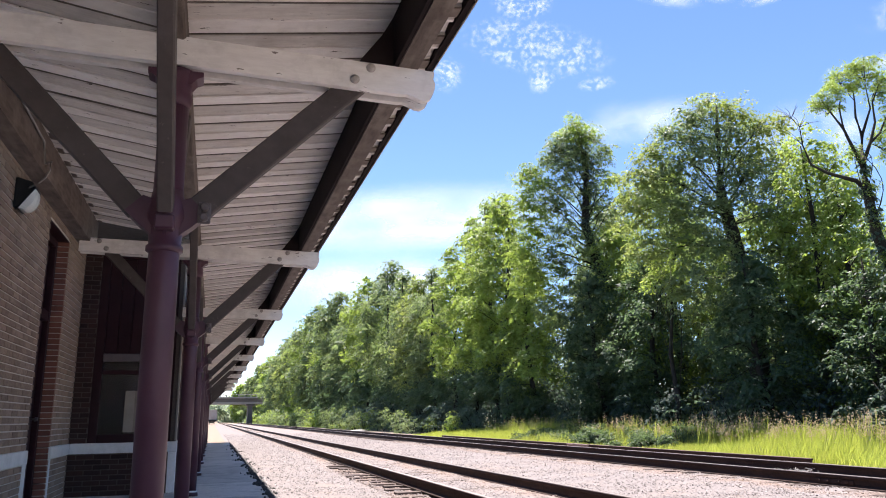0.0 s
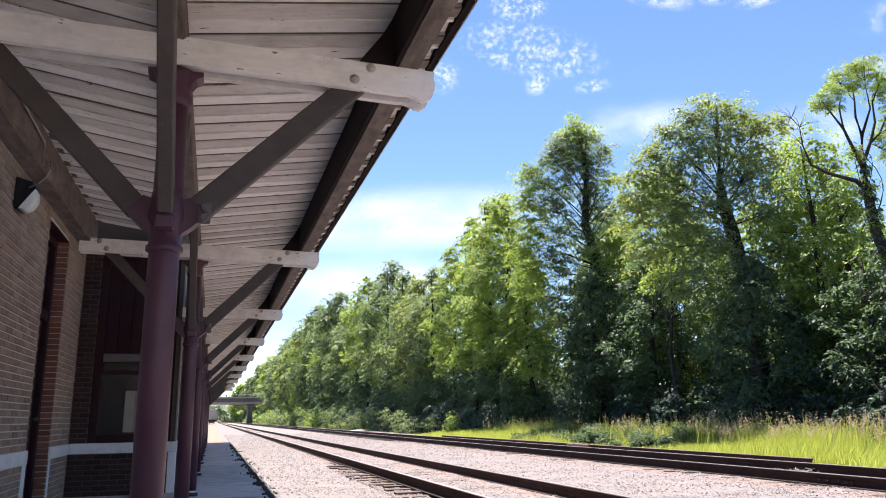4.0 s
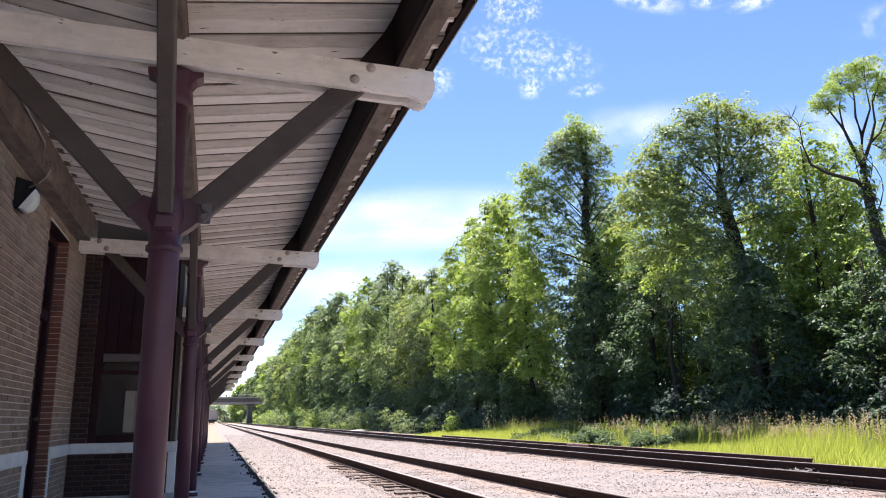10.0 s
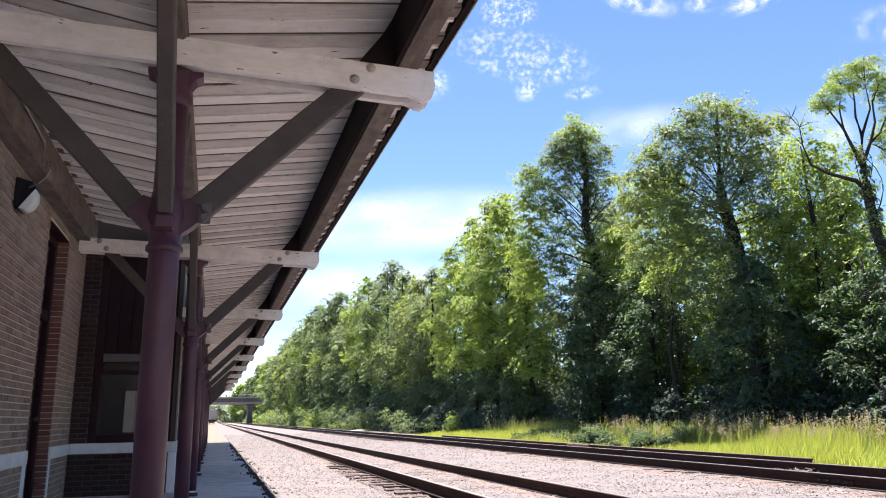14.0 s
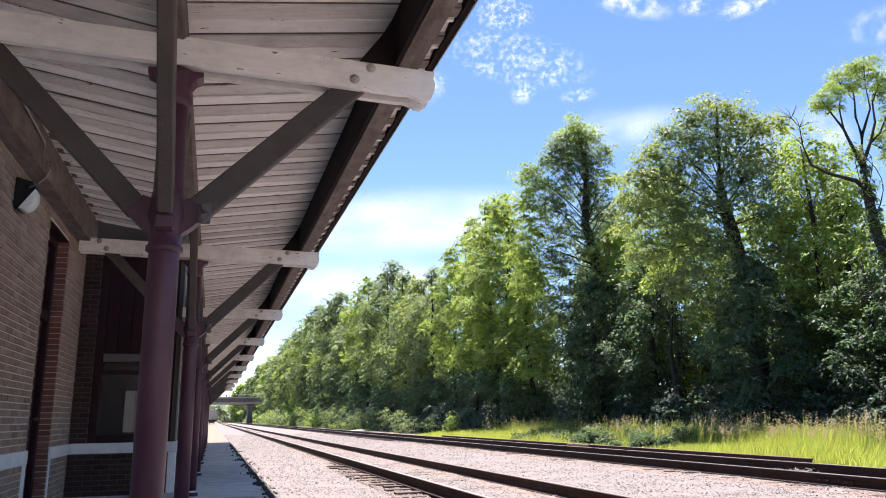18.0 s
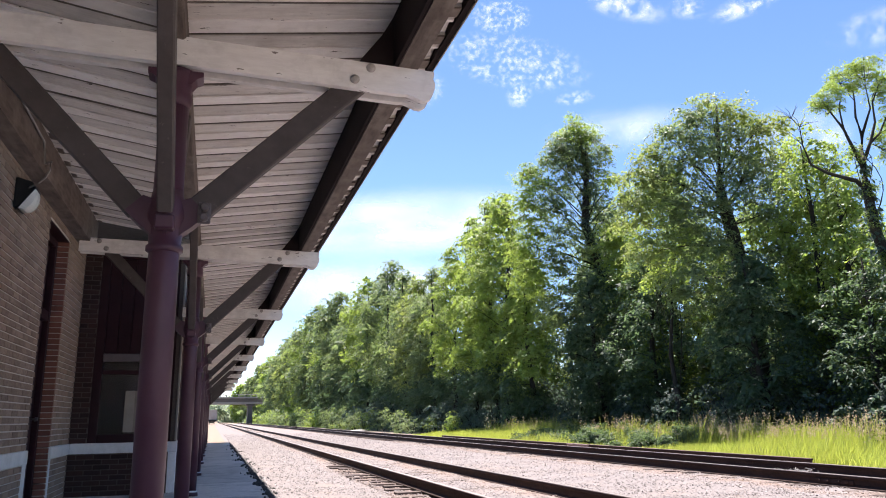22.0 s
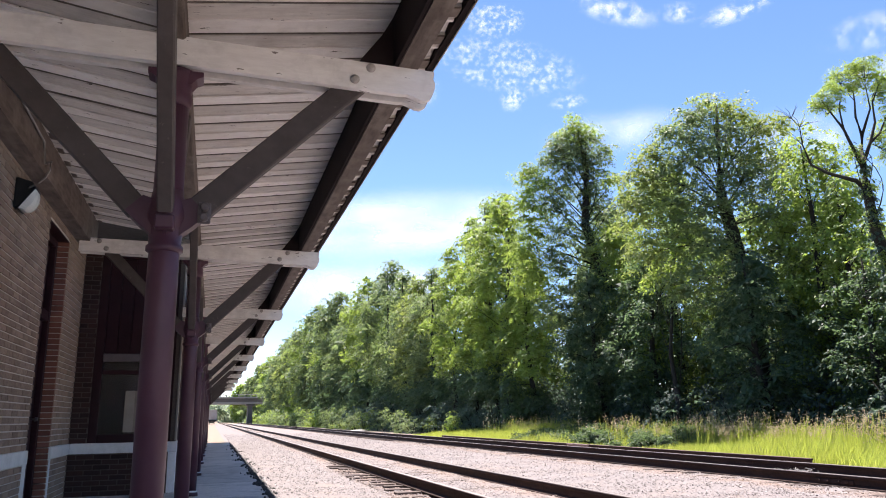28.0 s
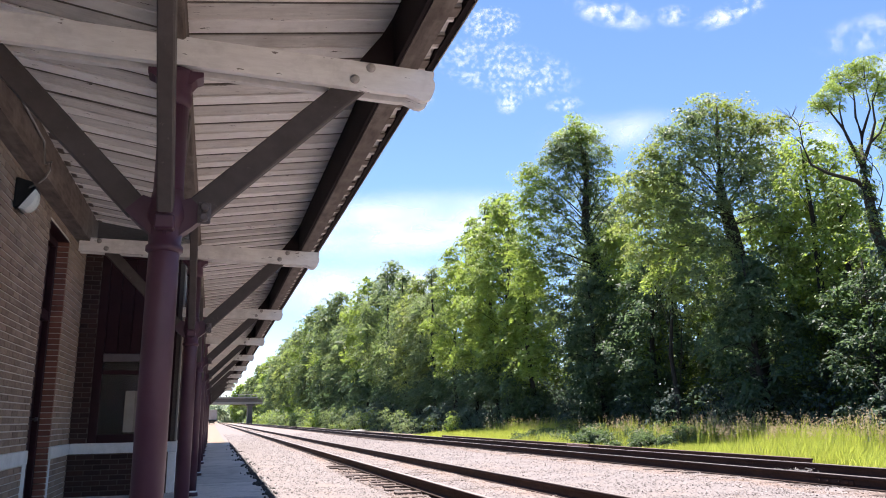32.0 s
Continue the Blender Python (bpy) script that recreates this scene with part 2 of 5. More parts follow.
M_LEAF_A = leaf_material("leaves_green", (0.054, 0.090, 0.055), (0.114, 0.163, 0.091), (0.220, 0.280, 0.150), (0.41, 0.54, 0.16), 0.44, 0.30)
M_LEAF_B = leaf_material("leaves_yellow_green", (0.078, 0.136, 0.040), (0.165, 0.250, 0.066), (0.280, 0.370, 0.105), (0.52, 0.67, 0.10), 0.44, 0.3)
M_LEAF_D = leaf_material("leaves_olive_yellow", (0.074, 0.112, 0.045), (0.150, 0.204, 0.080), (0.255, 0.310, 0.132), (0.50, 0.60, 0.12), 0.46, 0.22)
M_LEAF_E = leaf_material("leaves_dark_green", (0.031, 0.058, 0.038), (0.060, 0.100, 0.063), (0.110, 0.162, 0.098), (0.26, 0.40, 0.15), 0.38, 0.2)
# leaf colour lowered in place of the shade inside the wood
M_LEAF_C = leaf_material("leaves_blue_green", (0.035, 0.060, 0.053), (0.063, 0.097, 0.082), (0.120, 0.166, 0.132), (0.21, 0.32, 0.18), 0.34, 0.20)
M_WEED = leaf_material("weed_leaves", (0.040, 0.072, 0.036), (0.072, 0.118, 0.058), (0.120, 0.170, 0.085), (0.27, 0.40, 0.12), 0.35, 0.2)
M_GRASS = leaf_material("grass_blades", (0.12, 0.190, 0.045), (0.27, 0.345, 0.068), (0.45, 0.48, 0.14), (0.64, 0.70, 0.10), 0.5)
M_SEED = leaf_material("seed_heads", (0.33, 0.25, 0.165), (0.46, 0.36, 0.245), (0.58, 0.48, 0.35), (0.55, 0.43, 0.29), 0.45)

M_GLASS = bpy.data.materials.new("window_glass")
M_GLASS.use_nodes = True
_b = M_GLASS.node_tree.nodes["Principled BSDF"]
_b.inputs["Base Color"].default_value = (0.75, 0.80, 0.82, 1)
_b.inputs["Roughness"].default_value, _b.inputs["Transmission Weight"].default_value, _b.inputs["IOR"].default_value = 0.03, 1.0, 1.45
_n, _l = M_GLASS.node_tree.nodes, M_GLASS.node_tree.links
# grey diffuse share in place of the trees' reflection in the panes
_reflect = _n.new("ShaderNodeBsdfDiffuse")
_reflect.inputs["Color"].default_value = (0.26, 0.245, 0.245, 1)
_mix = _n.new("ShaderNodeMixShader")
_spot = _n.new("ShaderNodeTexNoise"); _spot.inputs["Scale"].default_value = 2.5; _spot.inputs["Detail"].default_value = 4
_rr = _n.new("ShaderNodeMapRange"); _rr.inputs["To Min"].default_value, _rr.inputs["To Max"].default_value = 0.02, 0.16
_l.new(_spot.outputs["Fac"], _rr.inputs["Value"]); _l.new(_rr.outputs[0], _mix.inputs[0])
_l.new(_b.outputs[0], _mix.inputs[1]); _l.new(_reflect.outputs[0], _mix.inputs[2])
_l.new(_mix.outputs[0], _n["Material Output"].inputs["Surface"])
M_LENS = bpy.data.materials.new("lamp_lens")
M_LENS.use_nodes = True
_b = M_LENS.node_tree.nodes["Principled BSDF"]
_b.inputs["Base Color"].default_value = (0.97, 0.93, 0.83, 1)
_b.inputs["Roughness"].default_value, _b.inputs["Transmission Weight"].default_value = 0.25, 0.1


# ---- mesh helpers ----
class Shape:
    """Gathers vertices and faces for one mesh."""

    def __init__(self):
        self.v, self.f, self.s = [], [], []

    def add(self, verts, faces, smooth=False, m=None):
        k = len(self.v)
        self.v += [tuple(m @ Vector(p)) for p in verts] if m else [tuple(p) for p in verts]
        self.f += [tuple(i + k for i in f) for f in faces]
        self.s += [smooth] * len(faces)
        return self

    def box(self, lo, hi, c=0.004, m=None):
        """A box with chamfered edges."""
        lo, hi = [min(a, b) for a, b in zip(lo, hi)], [max(a, b) for a, b in zip(lo, hi)]
        c = min([c] + [(b - a) * 0.3 for a, b in zip(lo, hi)])
        verts, idx = [], {}
        for i in (0, 1):
            for j in (0, 1):
                for k in (0, 1):
                    p = [(lo, hi)[i][0], (lo, hi)[j][1], (lo, hi)[k][2]]
                    s = [1 - 2 * i, 1 - 2 * j, 1 - 2 * k]
                    for ax in range(3):
                        q = [p[a] + (s[a] * c if a != ax else 0) for a in range(3)]
                        idx[i, j, k, ax] = len(verts)
                        verts.append(q)
        faces = []
        for ax in range(3):
            a, b = (ax + 1) % 3, (ax + 2) % 3
            for side in (0, 1):
                ring = []
                for u, w in ((0, 0), (1, 0), (1, 1), (0, 1)):
                    key = [0, 0, 0]; key[ax], key[a], key[b] = side, u, w
                    ring.append(idx[(*key, ax)])
                faces.append(ring if side else ring[::-1])
            for u in (0, 1):
                for w in (0, 1):
                    k0 = [0, 0, 0]; k0[a], k0[b] = u, w
                    k1 = list(k0); k1[ax] = 1
                    r = [idx[(*k0, a)], idx[(*k1, a)], idx[(*k1, b)], idx[(*k0, b)]]
                    faces.append(r if u == w else r[::-1])
        for i in (0, 1):
            for j in (0, 1):
                for k in (0, 1):
                    r = [idx[i, j, k, 0], idx[i, j, k, 1], idx[i, j, k, 2]]
                    faces.append(r if (i + j + k) % 2 else r[::-1])
        return self.add(verts, faces, m=m)

    def lathe(self, p0, p1, rings, n=24, caps=True):
        """A round body from p0 to p1; rings: (share of the way, radius)."""
        p0, p1 = Vector(p0), Vector(p1)
        q = (p1 - p0).to_track_quat("Z", "Y").to_matrix()
        ax, ay = q @ Vector((1, 0, 0)), q @ Vector((0, 1, 0))
        verts, faces = [], []
        for t, r in rings:
            c = p0.lerp(p1, t)
            for i in range(n):
                a = 2 * math.pi * i / n
                verts.append(c + (ax * math.cos(a) + ay * math.sin(a)) * r)
        for j in range(len(rings) - 1):
            for i in range(n):
                faces.append((j * n + i, j * n + (i + 1) % n, (j + 1) * n + (i + 1) % n, (j + 1) * n + i))
        self.add(verts, faces, smooth=True)
        if caps:
            k = len(self.v) - len(verts)
            self.f += [tuple(k + i for i in range(n))[::-1], tuple(k + (len(rings) - 1) * n + i for i in range(n))]
            self.s += [False, False]
        return self

    def prism(self, outline, axis, a, b, m=None):
        """An outline of 2D points (counter-clockwise) drawn out along an axis from a to b."""
        n = len(outline)
        def at(u, w, t):
            return {"x": (t, u, w), "y": (u, t, w), "z": (u, w, t)}[axis]
        verts = [at(u, w, a) for u, w in outline] + [at(u, w, b) for u, w in outline]
        faces = [tuple(range(n)), tuple(range(2 * n - 1, n - 1, -1))]
        faces += [(i, i + n, (i + 1) % n + n, (i + 1) % n) for i in range(n)]
        return self.add(verts, faces, m=m)

    def tube(self, points, radii, n=7):
        """A bent tapered tube through the points."""
        pts = [Vector(p) for p in points]
        verts, faces = [], []
        for i, p in enumerate(pts):
            d = (pts[min(i + 1, len(pts) - 1)] - pts[max(i - 1, 0)]).normalized()
            q = d.to_track_quat("Z", "Y").to_matrix()
            for k in range(n):
                a = 2 * math.pi * k / n
                verts.append(p + q @ Vector((math.cos(a) * radii[i], math.sin(a) * radii[i], 0)))
        for i in range(len(pts) - 1):
            for k in range(n):
                faces.append((i * n + k, i * n + (k + 1) % n, (i + 1) * n + (k + 1) % n, (i + 1) * n + k))
        faces += [tuple(range(n))[::-1], tuple((len(pts) - 1) * n + k for k in range(n))]
        return self.add(verts, faces, smooth=True)

    def mesh(self, name, material):
        me = bpy.data.meshes.new(name)
        me.from_pydata(self.v, [], self.f)
        me.polygons.foreach_set("use_smooth", self.s)
        me.materials.append(material)
        me.update()
        return me


def part(name, shape, material, parent, label=""):
    ob = new(name, shape if isinstance(shape, bpy.types.Mesh) else shape.mesh(name, material))
    ob.parent = parent
    return tagged(ob, label)


def thing(name, label, category, group="", kind="", at=None):
    ob = new(name)
    ob.empty_display_size = 0.1
    if at:
        ob.matrix_world = at
    return tagged(ob, label, category, group, kind)


def solid(name, shape, material, label, category, kind="structure", group=""):
    return tagged(new(name, shape if isinstance(shape, bpy.types.Mesh) else shape.mesh(name, material)), label, category, group, kind)


def quads_mesh(name, corners, material):
    """A mesh of loose blades from an array (n, corners, 3)."""
    n, k = corners.shape[:2]
    me = bpy.data.meshes.new(name)
    me.vertices.add(n * k); me.loops.add(n * k); me.polygons.add(n)
    me.vertices.foreach_set("co", np.ascontiguousarray(corners, dtype=np.float32).ravel())
    me.loops.foreach_set("vertex_index", np.arange(n * k, dtype=np.int32))
    me.polygons.foreach_set("loop_start", np.arange(0, n * k, k, dtype=np.int32))
    me.materials.append(material)
    me.update(calc_edges=True)
    return me


rng = np.random.default_rng(7)

# ---- ground, tracks ----
XC = -0.211            # line of columns
BAY = 3.8              # spacing of the canopy supports
Y_FIRST = 2.963        # first support before the camera
BOARD_Y = 2.834        # a joint of the soffit boards
LEFT_END = 7.05        # far end of the canopy half along the wall
N_FROM, N_TO = -1, 9   # supports, from behind the camera to the canopy's far end
# Y_NEAR is out of view, chosen for the light that reaches under the canopy
Y_NEAR, Y_FAR = -1.0, Y_FIRST + N_TO * BAY + 0.7
WALL_X = -1.83         # face of the station wall
BAY_Y0, BAY_Y1, BAY_X = 11.15, 16.2, -0.47   # the projecting bay
EDGE_X, PLAT_END = 0.82, 35.6


def ground():
    s = Shape()
    s.add([(-4500, -4500, -0.22), (4500, -4500, -0.22), (4500, 4500, -0.22), (-4500, 4500, -0.22)], [(0, 1, 2, 3)])
    return solid("ground", s, M_GROUND, "pale dusty gravel ground reaching the horizon", "ground")


def wavy_strip(name, x0, x1, y0, y1, nx, ny, height, material, label, category, grow=1.0):
    """A sheet with a shaped and uneven top; rows widen with distance."""
    us = np.linspace(0, 1, nx)
    vs = np.linspace(0, 1, ny) ** grow
    verts = [(x0 + (x1 - x0) * u, y0 + (y1 - y0) * v, height(x0 + (x1 - x0) * u, y0 + (y1 - y0) * v)) for v in vs for u in us]
    faces = [(j * nx + i, j * nx + i + 1, (j + 1) * nx + i + 1, (j + 1) * nx + i) for j in range(ny - 1) for i in range(nx - 1)]
    return solid(name, Shape().add(verts, faces, smooth=True), material, label, category)


TRACKS = ((3.183, 4.688, 0.014), (8.64, 10.147, 0.062))
RAIL_H = 0.172


def ballast_height(x, y):
    pts = ((0.6, -0.10), (1.2, -0.10), (1.75, -0.125), (2.25, -0.165), (2.60, -0.195), (2.72, -0.212), (3.1, -0.212), (3.35, -0.160), (5.0, -0.15), (5.9, -0.13), (7.4, -0.09), (8.1, -0.12), (10.6, -0.12), (11.5, -0.15), (12.6, -0.21), (60, -0.21))
    for (xa, za), (xb, zb) in zip(pts, pts[1:]):
        if x <= xb:
            z = za + (zb - za) * max(0, (x - xa)) / (xb - xa)
            break
    else:
        z = -0.21
    if 2.2 < x < 3.2 and y > 17:
        z += 0.105 * min(1.0, (y - 17) / 4) * math.sin(math.pi * (x - 2.2) / 1.0)
    if 7.85 < x < 8.6 and 33 < y < 62:
        z -= 0.06 * min(1.0, (y - 33) / 5, (62 - y) / 5)
    if 2.3 < x < 3.2 and y < 18:
        return max(-0.216, z + 0.010 * noise.noise((x * 5, y * 5, 3)))
    return z + 0.018 * noise.noise((x * 1.7, y * 1.7, 0)) + 0.012 * noise.noise((x * 6, y * 6, 3))


def rail_outline(x, top):
    """Flat-bottomed rail: foot, web, head."""
    half = ((0.070, 0.0), (0.070, 0.012), (0.020, 0.030), (0.010, 0.050), (0.010, 0.115), (0.022, 0.128), (0.036, 0.134), (0.036, 0.164))
    z0 = top - RAIL_H
    right = [(x + a, z0 + b) for a, b in half]
    left = [(x - a, z0 + b) for a, b in half[::-1]]
    return right + left


def tracks():
    label = ("rusty railway track on pale ballast beside the platform", "rusty second railway track with shiny rail heads before the grass")
    tie_mesh = Shape().box((-1.225, -0.085, -0.075), (1.225, 0.085, 0.075), 0.006).mesh("tie", M_TIE)
    for (xa, xb, top), text in zip(TRACKS, label):
        track = thing("railway_track", text, "track", "railway tracks", "structure")
        for x in (xa, xb):
            rail = part("rail", Shape().prism(rail_outline(x, top)[::-1], "y", -40, 420), M_RAIL, track)
            s = Shape()
            s.prism([(x - 0.030, top - 0.009), (x + 0.030, top - 0.009), (x + 0.026, top), (x - 0.026, top)][::-1], "y", -40, 420)
            part("rail_head", s, M_RAILTOP, rail, "worn bright running surface")
        mid, zt = (xa + xb) / 2, top - RAIL_H - 0.075 - 0.003
        far = Shape()
        y, k = -6.0, 0
        while y < 230:
            wob = rng.normal(0, 1, 4)
            m = pose(mid + wob[0] * 0.075, y + wob[1] * 0.03, zt + wob[2] * 0.006, 0, wob[0] * 0.3, wob[3] * 1.6)
            if 5 < y < 50:
                tie = part("tie", tie_mesh, M_TIE, track)
                tie.matrix_basis = m
            else:
                far.box((-1.225, -0.085, -0.075), (1.225, 0.085, 0.075), 0.006, m)
            y += 0.53
        tagged(part("more_ties", far, M_TIE, track), kind="stuff")
    # joint bars and bolts on the nearer rail of the second track
    bar = part("joint_bar", Shape().prism([(8.628, -0.075), (8.628, -0.005), (8.612, -0.012), (8.606, -0.068)], "y", 8.55, 9.25), M_RAIL, track)
    for y in (8.65, 8.80, 9.0, 9.15):
        part("bolt", Shape().lathe((8.612, y, -0.04), (8.585, y, -0.04), ((0, 0.018), (1, 0.016)), 6), M_RAIL, bar)


def loose_rail():
    ob = thing("loose_rail", "rusty spare rail lying beside the track at the grass edge", "rail")
    ob.matrix_world = pose(11.85, 12.75, -0.165)
    part("rail_body", Shape().prism([(a - 0, b + 0.172) for a, b in rail_outline(0, 0)][::-1], "y", 0, 26), M_RAIL, ob)
    part("rail_head", Shape().prism([(-0.03, 0.163), (0.03, 0.163), (0.026, 0.174), (-0.026, 0.174)][::-1], "y", 0, 26), M_PINK_RUST, ob)


def track_clutter():
    """Tie plates and a rail offcut left between the rails of the second track, and a pale slab in the verge."""
    plate = thing("tie_plate", "rusty tie plate lying between the rails", "tie plate", "tie plates on the second track")
    part("plate", Shape().box((-0.10, -0.18, 0), (0.10, 0.18, 0.022), 0.004), M_PINK_RUST, plate)
    for x in (-0.055, 0.055):
        part("shoulder", Shape().box((x - 0.012, -0.17, 0.022), (x + 0.012, 0.17, 0.040), 0.003), M_PINK_RUST, plate)
    plate.matrix_basis = pose(9.1, 33.0, -0.105)
    for x, y, turn in ((9.35, 34.4, 20), (9.0, 35.6, -12), (9.5, 37.1, 75), (9.2, 38.6, 8), (9.45, 40.4, -30), (9.05, 42.0, 50), (9.3, 29.5, 15), (9.6, 31.2, 80)):
        copy_thing(plate, pose(x, y, -0.105, 0, 0, turn))
    off = thing("rail_offcut", "short rust-red rail offcut beside the second track", "rail")
    part("rail_body", Shape().prism(rail_outline(0, RAIL_H)[::-1], "y", 0, 1.4), M_PINK_RUST, off)
    off.matrix_basis = pose(11.75, 22.2, -0.16, 0, 0, 2)
    slab = thing("concrete_slab", "pale broken concrete slab lying in the verge", "slab")
    part("slab_body", Shape().box((-0.55, -0.5, 0), (0.55, 0.5, 0.14), 0.03), M_CONC_FAR, slab)
    slab.matrix_basis = pose(12.7, 67.8, -0.21, 2, -3, 25)


def scatter_stones(n, x0, x1, y0, y1, size, power, name, label, avoid=True):
    """Crushed stones: small angular lumps, closer together near the camera."""
    base = np.array([(math.cos(1.2566 * k), math.sin(1.2566 * k), -0.45) for k in range(5)] + [(0, 0, 1)], float)
    tri = np.array([(k, (k + 1) % 5, 5) for k in range(5)])
    xs = rng.uniform(x0, x1, n)
    ys = y0 + (y1 - y0) * rng.uniform(0, 1, n) ** power
    keep = np.ones(n, bool)
    if avoid:
        for xa, xb, top in TRACKS:
            for x in (xa, xb):
                keep &= np.abs(xs - x) > 0.085
    xs, ys = xs[keep], ys[keep]
    n = len(xs)
    zs = np.array([ballast_height(x, y) for x, y in zip(xs, ys)])
    zs = np.where((xs > 2.62) & (xs < 3.12) & (ys < 17.2), np.maximum(zs, -0.186), zs)
    sc = size * rng.uniform(0.5, 1.25, n)[:, None, None] * (1 + 0.03 * np.maximum(ys - y0, 0))[:, None, None]
    shape = base[None] * rng.uniform(0.55, 1.15, (n, 6, 1)) + rng.normal(0, 0.16, (n, 6, 3))
    shape[:, :, 2] *= 0.62
    ang = rng.uniform(0, 6.28, (n, 1))
    c, s = np.cos(ang), np.sin(ang)
    x2 = shape[:, :, 0] * c - shape[:, :, 1] * s
    y2 = shape[:, :, 0] * s + shape[:, :, 1] * c
    tilt = rng.normal(0, 0.3, (n, 1))
    z2 = shape[:, :, 2] * np.cos(tilt) + x2 * np.sin(tilt)
    x2 = x2 * np.cos(tilt) - shape[:, :, 2] * np.sin(tilt)
    co = np.stack([x2, y2, z2], 2) * sc + np.stack([xs, ys, zs + 0.006], 1)[:, None]
    faces = (tri[None] + (np.arange(n) * 6)[:, None, None]).reshape(-1, 3)
    me = bpy.data.meshes.new(name)
    me.vertices.add(n * 6); me.loops.add(len(faces) * 3); me.polygons.add(len(faces))
    me.vertices.foreach_set("co", co.astype(np.float32).ravel())
    me.loops.foreach_set("vertex_index", faces.astype(np.int32).ravel())
    me.polygons.foreach_set("loop_start", np.arange(0, len(faces) * 3, 3, dtype=np.int32))
    me.materials.append(M_STONES)
    me.update(calc_edges=True)
    return solid(name, me, M_STONES, label, "gravel", "stuff")


def platform():
    ob = thing("platform", "grey cracked concrete platform in the canopy's shade", "platform", kind="structure")
    y = -9.0
    k = 0
    while y < PLAT_END - 0.05:
        y2 = min(y + 2.4, PLAT_END)
        sh = Shape()
        # slab with an uneven top near the track edge
        nx, ny = 10, 9
        x0, x1 = WALL_X, EDGE_X
        top = [(x0 + (x1 - x0) * i / (nx - 1) + (0.035 * noise.noise((y + j * 0.3, 5, 1)) if i == nx - 1 else 0), y + 0.012 + (y2 - y - 0.024) * j / (ny - 1),
                0.010 * noise.noise((i * 0.5, y + j * 0.27, 2)) - 0.006) for j in range(ny) for i in range(nx)]
        bot = [(p[0], p[1], -0.25) for p in top]
        n = nx * ny
        faces = [(j * nx + i, j * nx + i + 1, (j + 1) * nx + i + 1, (j + 1) * nx + i) for j in range(ny - 1) for i in range(nx - 1)]
        rim = [i for i in range(nx)] + [j * nx + nx - 1 for j in range(1, ny)] + [(ny - 1) * nx + i for i in range(nx - 2, -1, -1)] + [j * nx for j in range(ny - 2, 0, -1)]
        faces += [(rim[i], rim[i] + n, rim[(i + 1) % len(rim)] + n, rim[(i + 1) % len(rim)]) for i in range(len(rim))]
        sh.add(top + bot, faces)
        part("slab", sh, M_CONCRETE, ob)
        y = y2
        k += 1
    # ragged asphalt lip over the edge
    verts, faces, n = [], [], 260
    for i in range(n):
        y = 6.5 + 28.6 * i / (n - 1)
        x0 = EDGE_X - 0.075 + 0.07 * noise.noise((y * 1.3, 2, 8)) + 0.03 * noise.noise((y * 6, 4, 8))
        x1 = EDGE_X + 0.055 + 0.09 * noise.noise((y * 1.1, 6, 3)) + 0.05 * noise.noise((y * 5, 1, 3))
        for x, z in ((x0, -0.008), (x0 + 0.02, 0.010), (EDGE_X + 0.005, 0.006 + 0.01 * noise.noise((y * 9, 3, 3))), (x1, -0.075), (x1 + 0.015, -0.13)):
            verts.append((x, y, z))
        if i:
            faces += [((i - 1) * 5 + k, (i - 1) * 5 + k + 1, i * 5 + k + 1, i * 5 + k) for k in range(4)]
    part("asphalt_lip", Shape().add(verts, faces), M_RUBBLE, ob, "dark crumbling asphalt lip")
    # crumbled dark lumps along the edge
    lumps = Shape()
    for _ in range(1300):
        y = 6.8 + 25 * rng.uniform() ** 1.3
        thick = max(0.0, noise.noise((y * 0.8, 9, 4)) + 0.45)
        x = EDGE_X + rng.normal(0.02, 0.075) * (0.5 + thick)
        r = rng.uniform(0.007, 0.022) * (0.5 + thick)
        z0 = -0.015 if x < EDGE_X - 0.02 else ballast_height(x, y) - 0.02
        lumps.lathe((x, y, z0), (x + rng.normal(0, 0.01), y + rng.normal(0, 0.01), z0 + r * 1.3 + 0.012), ((0, r), (0.6, r * rng.uniform(0.8, 1.3)), (0.88, r * 0.8), (1, r * 0.3)), 5)
    solid("edge_rubble", lumps, M_RUBBLE, "dark crumbled asphalt along the platform edge", "rubble", "stuff")


# ---- canopy ----
SLOPE, VALLEY_Z = 0.155, 2.585


def roof_z(x):
    return VALLEY_Z + SLOPE * abs(x - XC)


def brace_shape(p, q, wide, deep):
    """A squared timber from p to q; wide: across, level; deep: the other way."""
    p, q = Vector(p), Vector(q)
    d = (q - p).normalized()
    side = d.cross(Vector((0, 0, 1))).normalized()
    up = side.cross(d).normalized()
    m = Matrix((side, d, up)).transposed().to_4x4()
    m.translation = p
    return Shape().box((-wide / 2, 0, -deep / 2), (wide / 2, (q - p).length, deep / 2), 0.006, m)


def beam_outline(x_left, x_right):
    """Plank seen from its side, its free end cut to a scroll."""
    lo, hi = 2.346, 2.466
    def end(sign, x):
        return [(x - sign * 0.150, lo - 0.010), (x - sign * 0.130, lo - 0.006), (x - sign * 0.105, lo - 0.012), (x - sign * 0.070, lo - 0.026), (x - sign * 0.045, lo - 0.028), (x - sign * 0.020, lo - 0.012),
                (x - sign * 0.004, lo + 0.030), (x, lo + 0.060), (x - sign * 0.010, lo + 0.085), (x - sign * 0.005, lo + 0.100), (x - sign * 0.006, hi)]
    right = end(1, x_right)
    left = [(x_left, hi), (x_left, lo)]
    return right + left


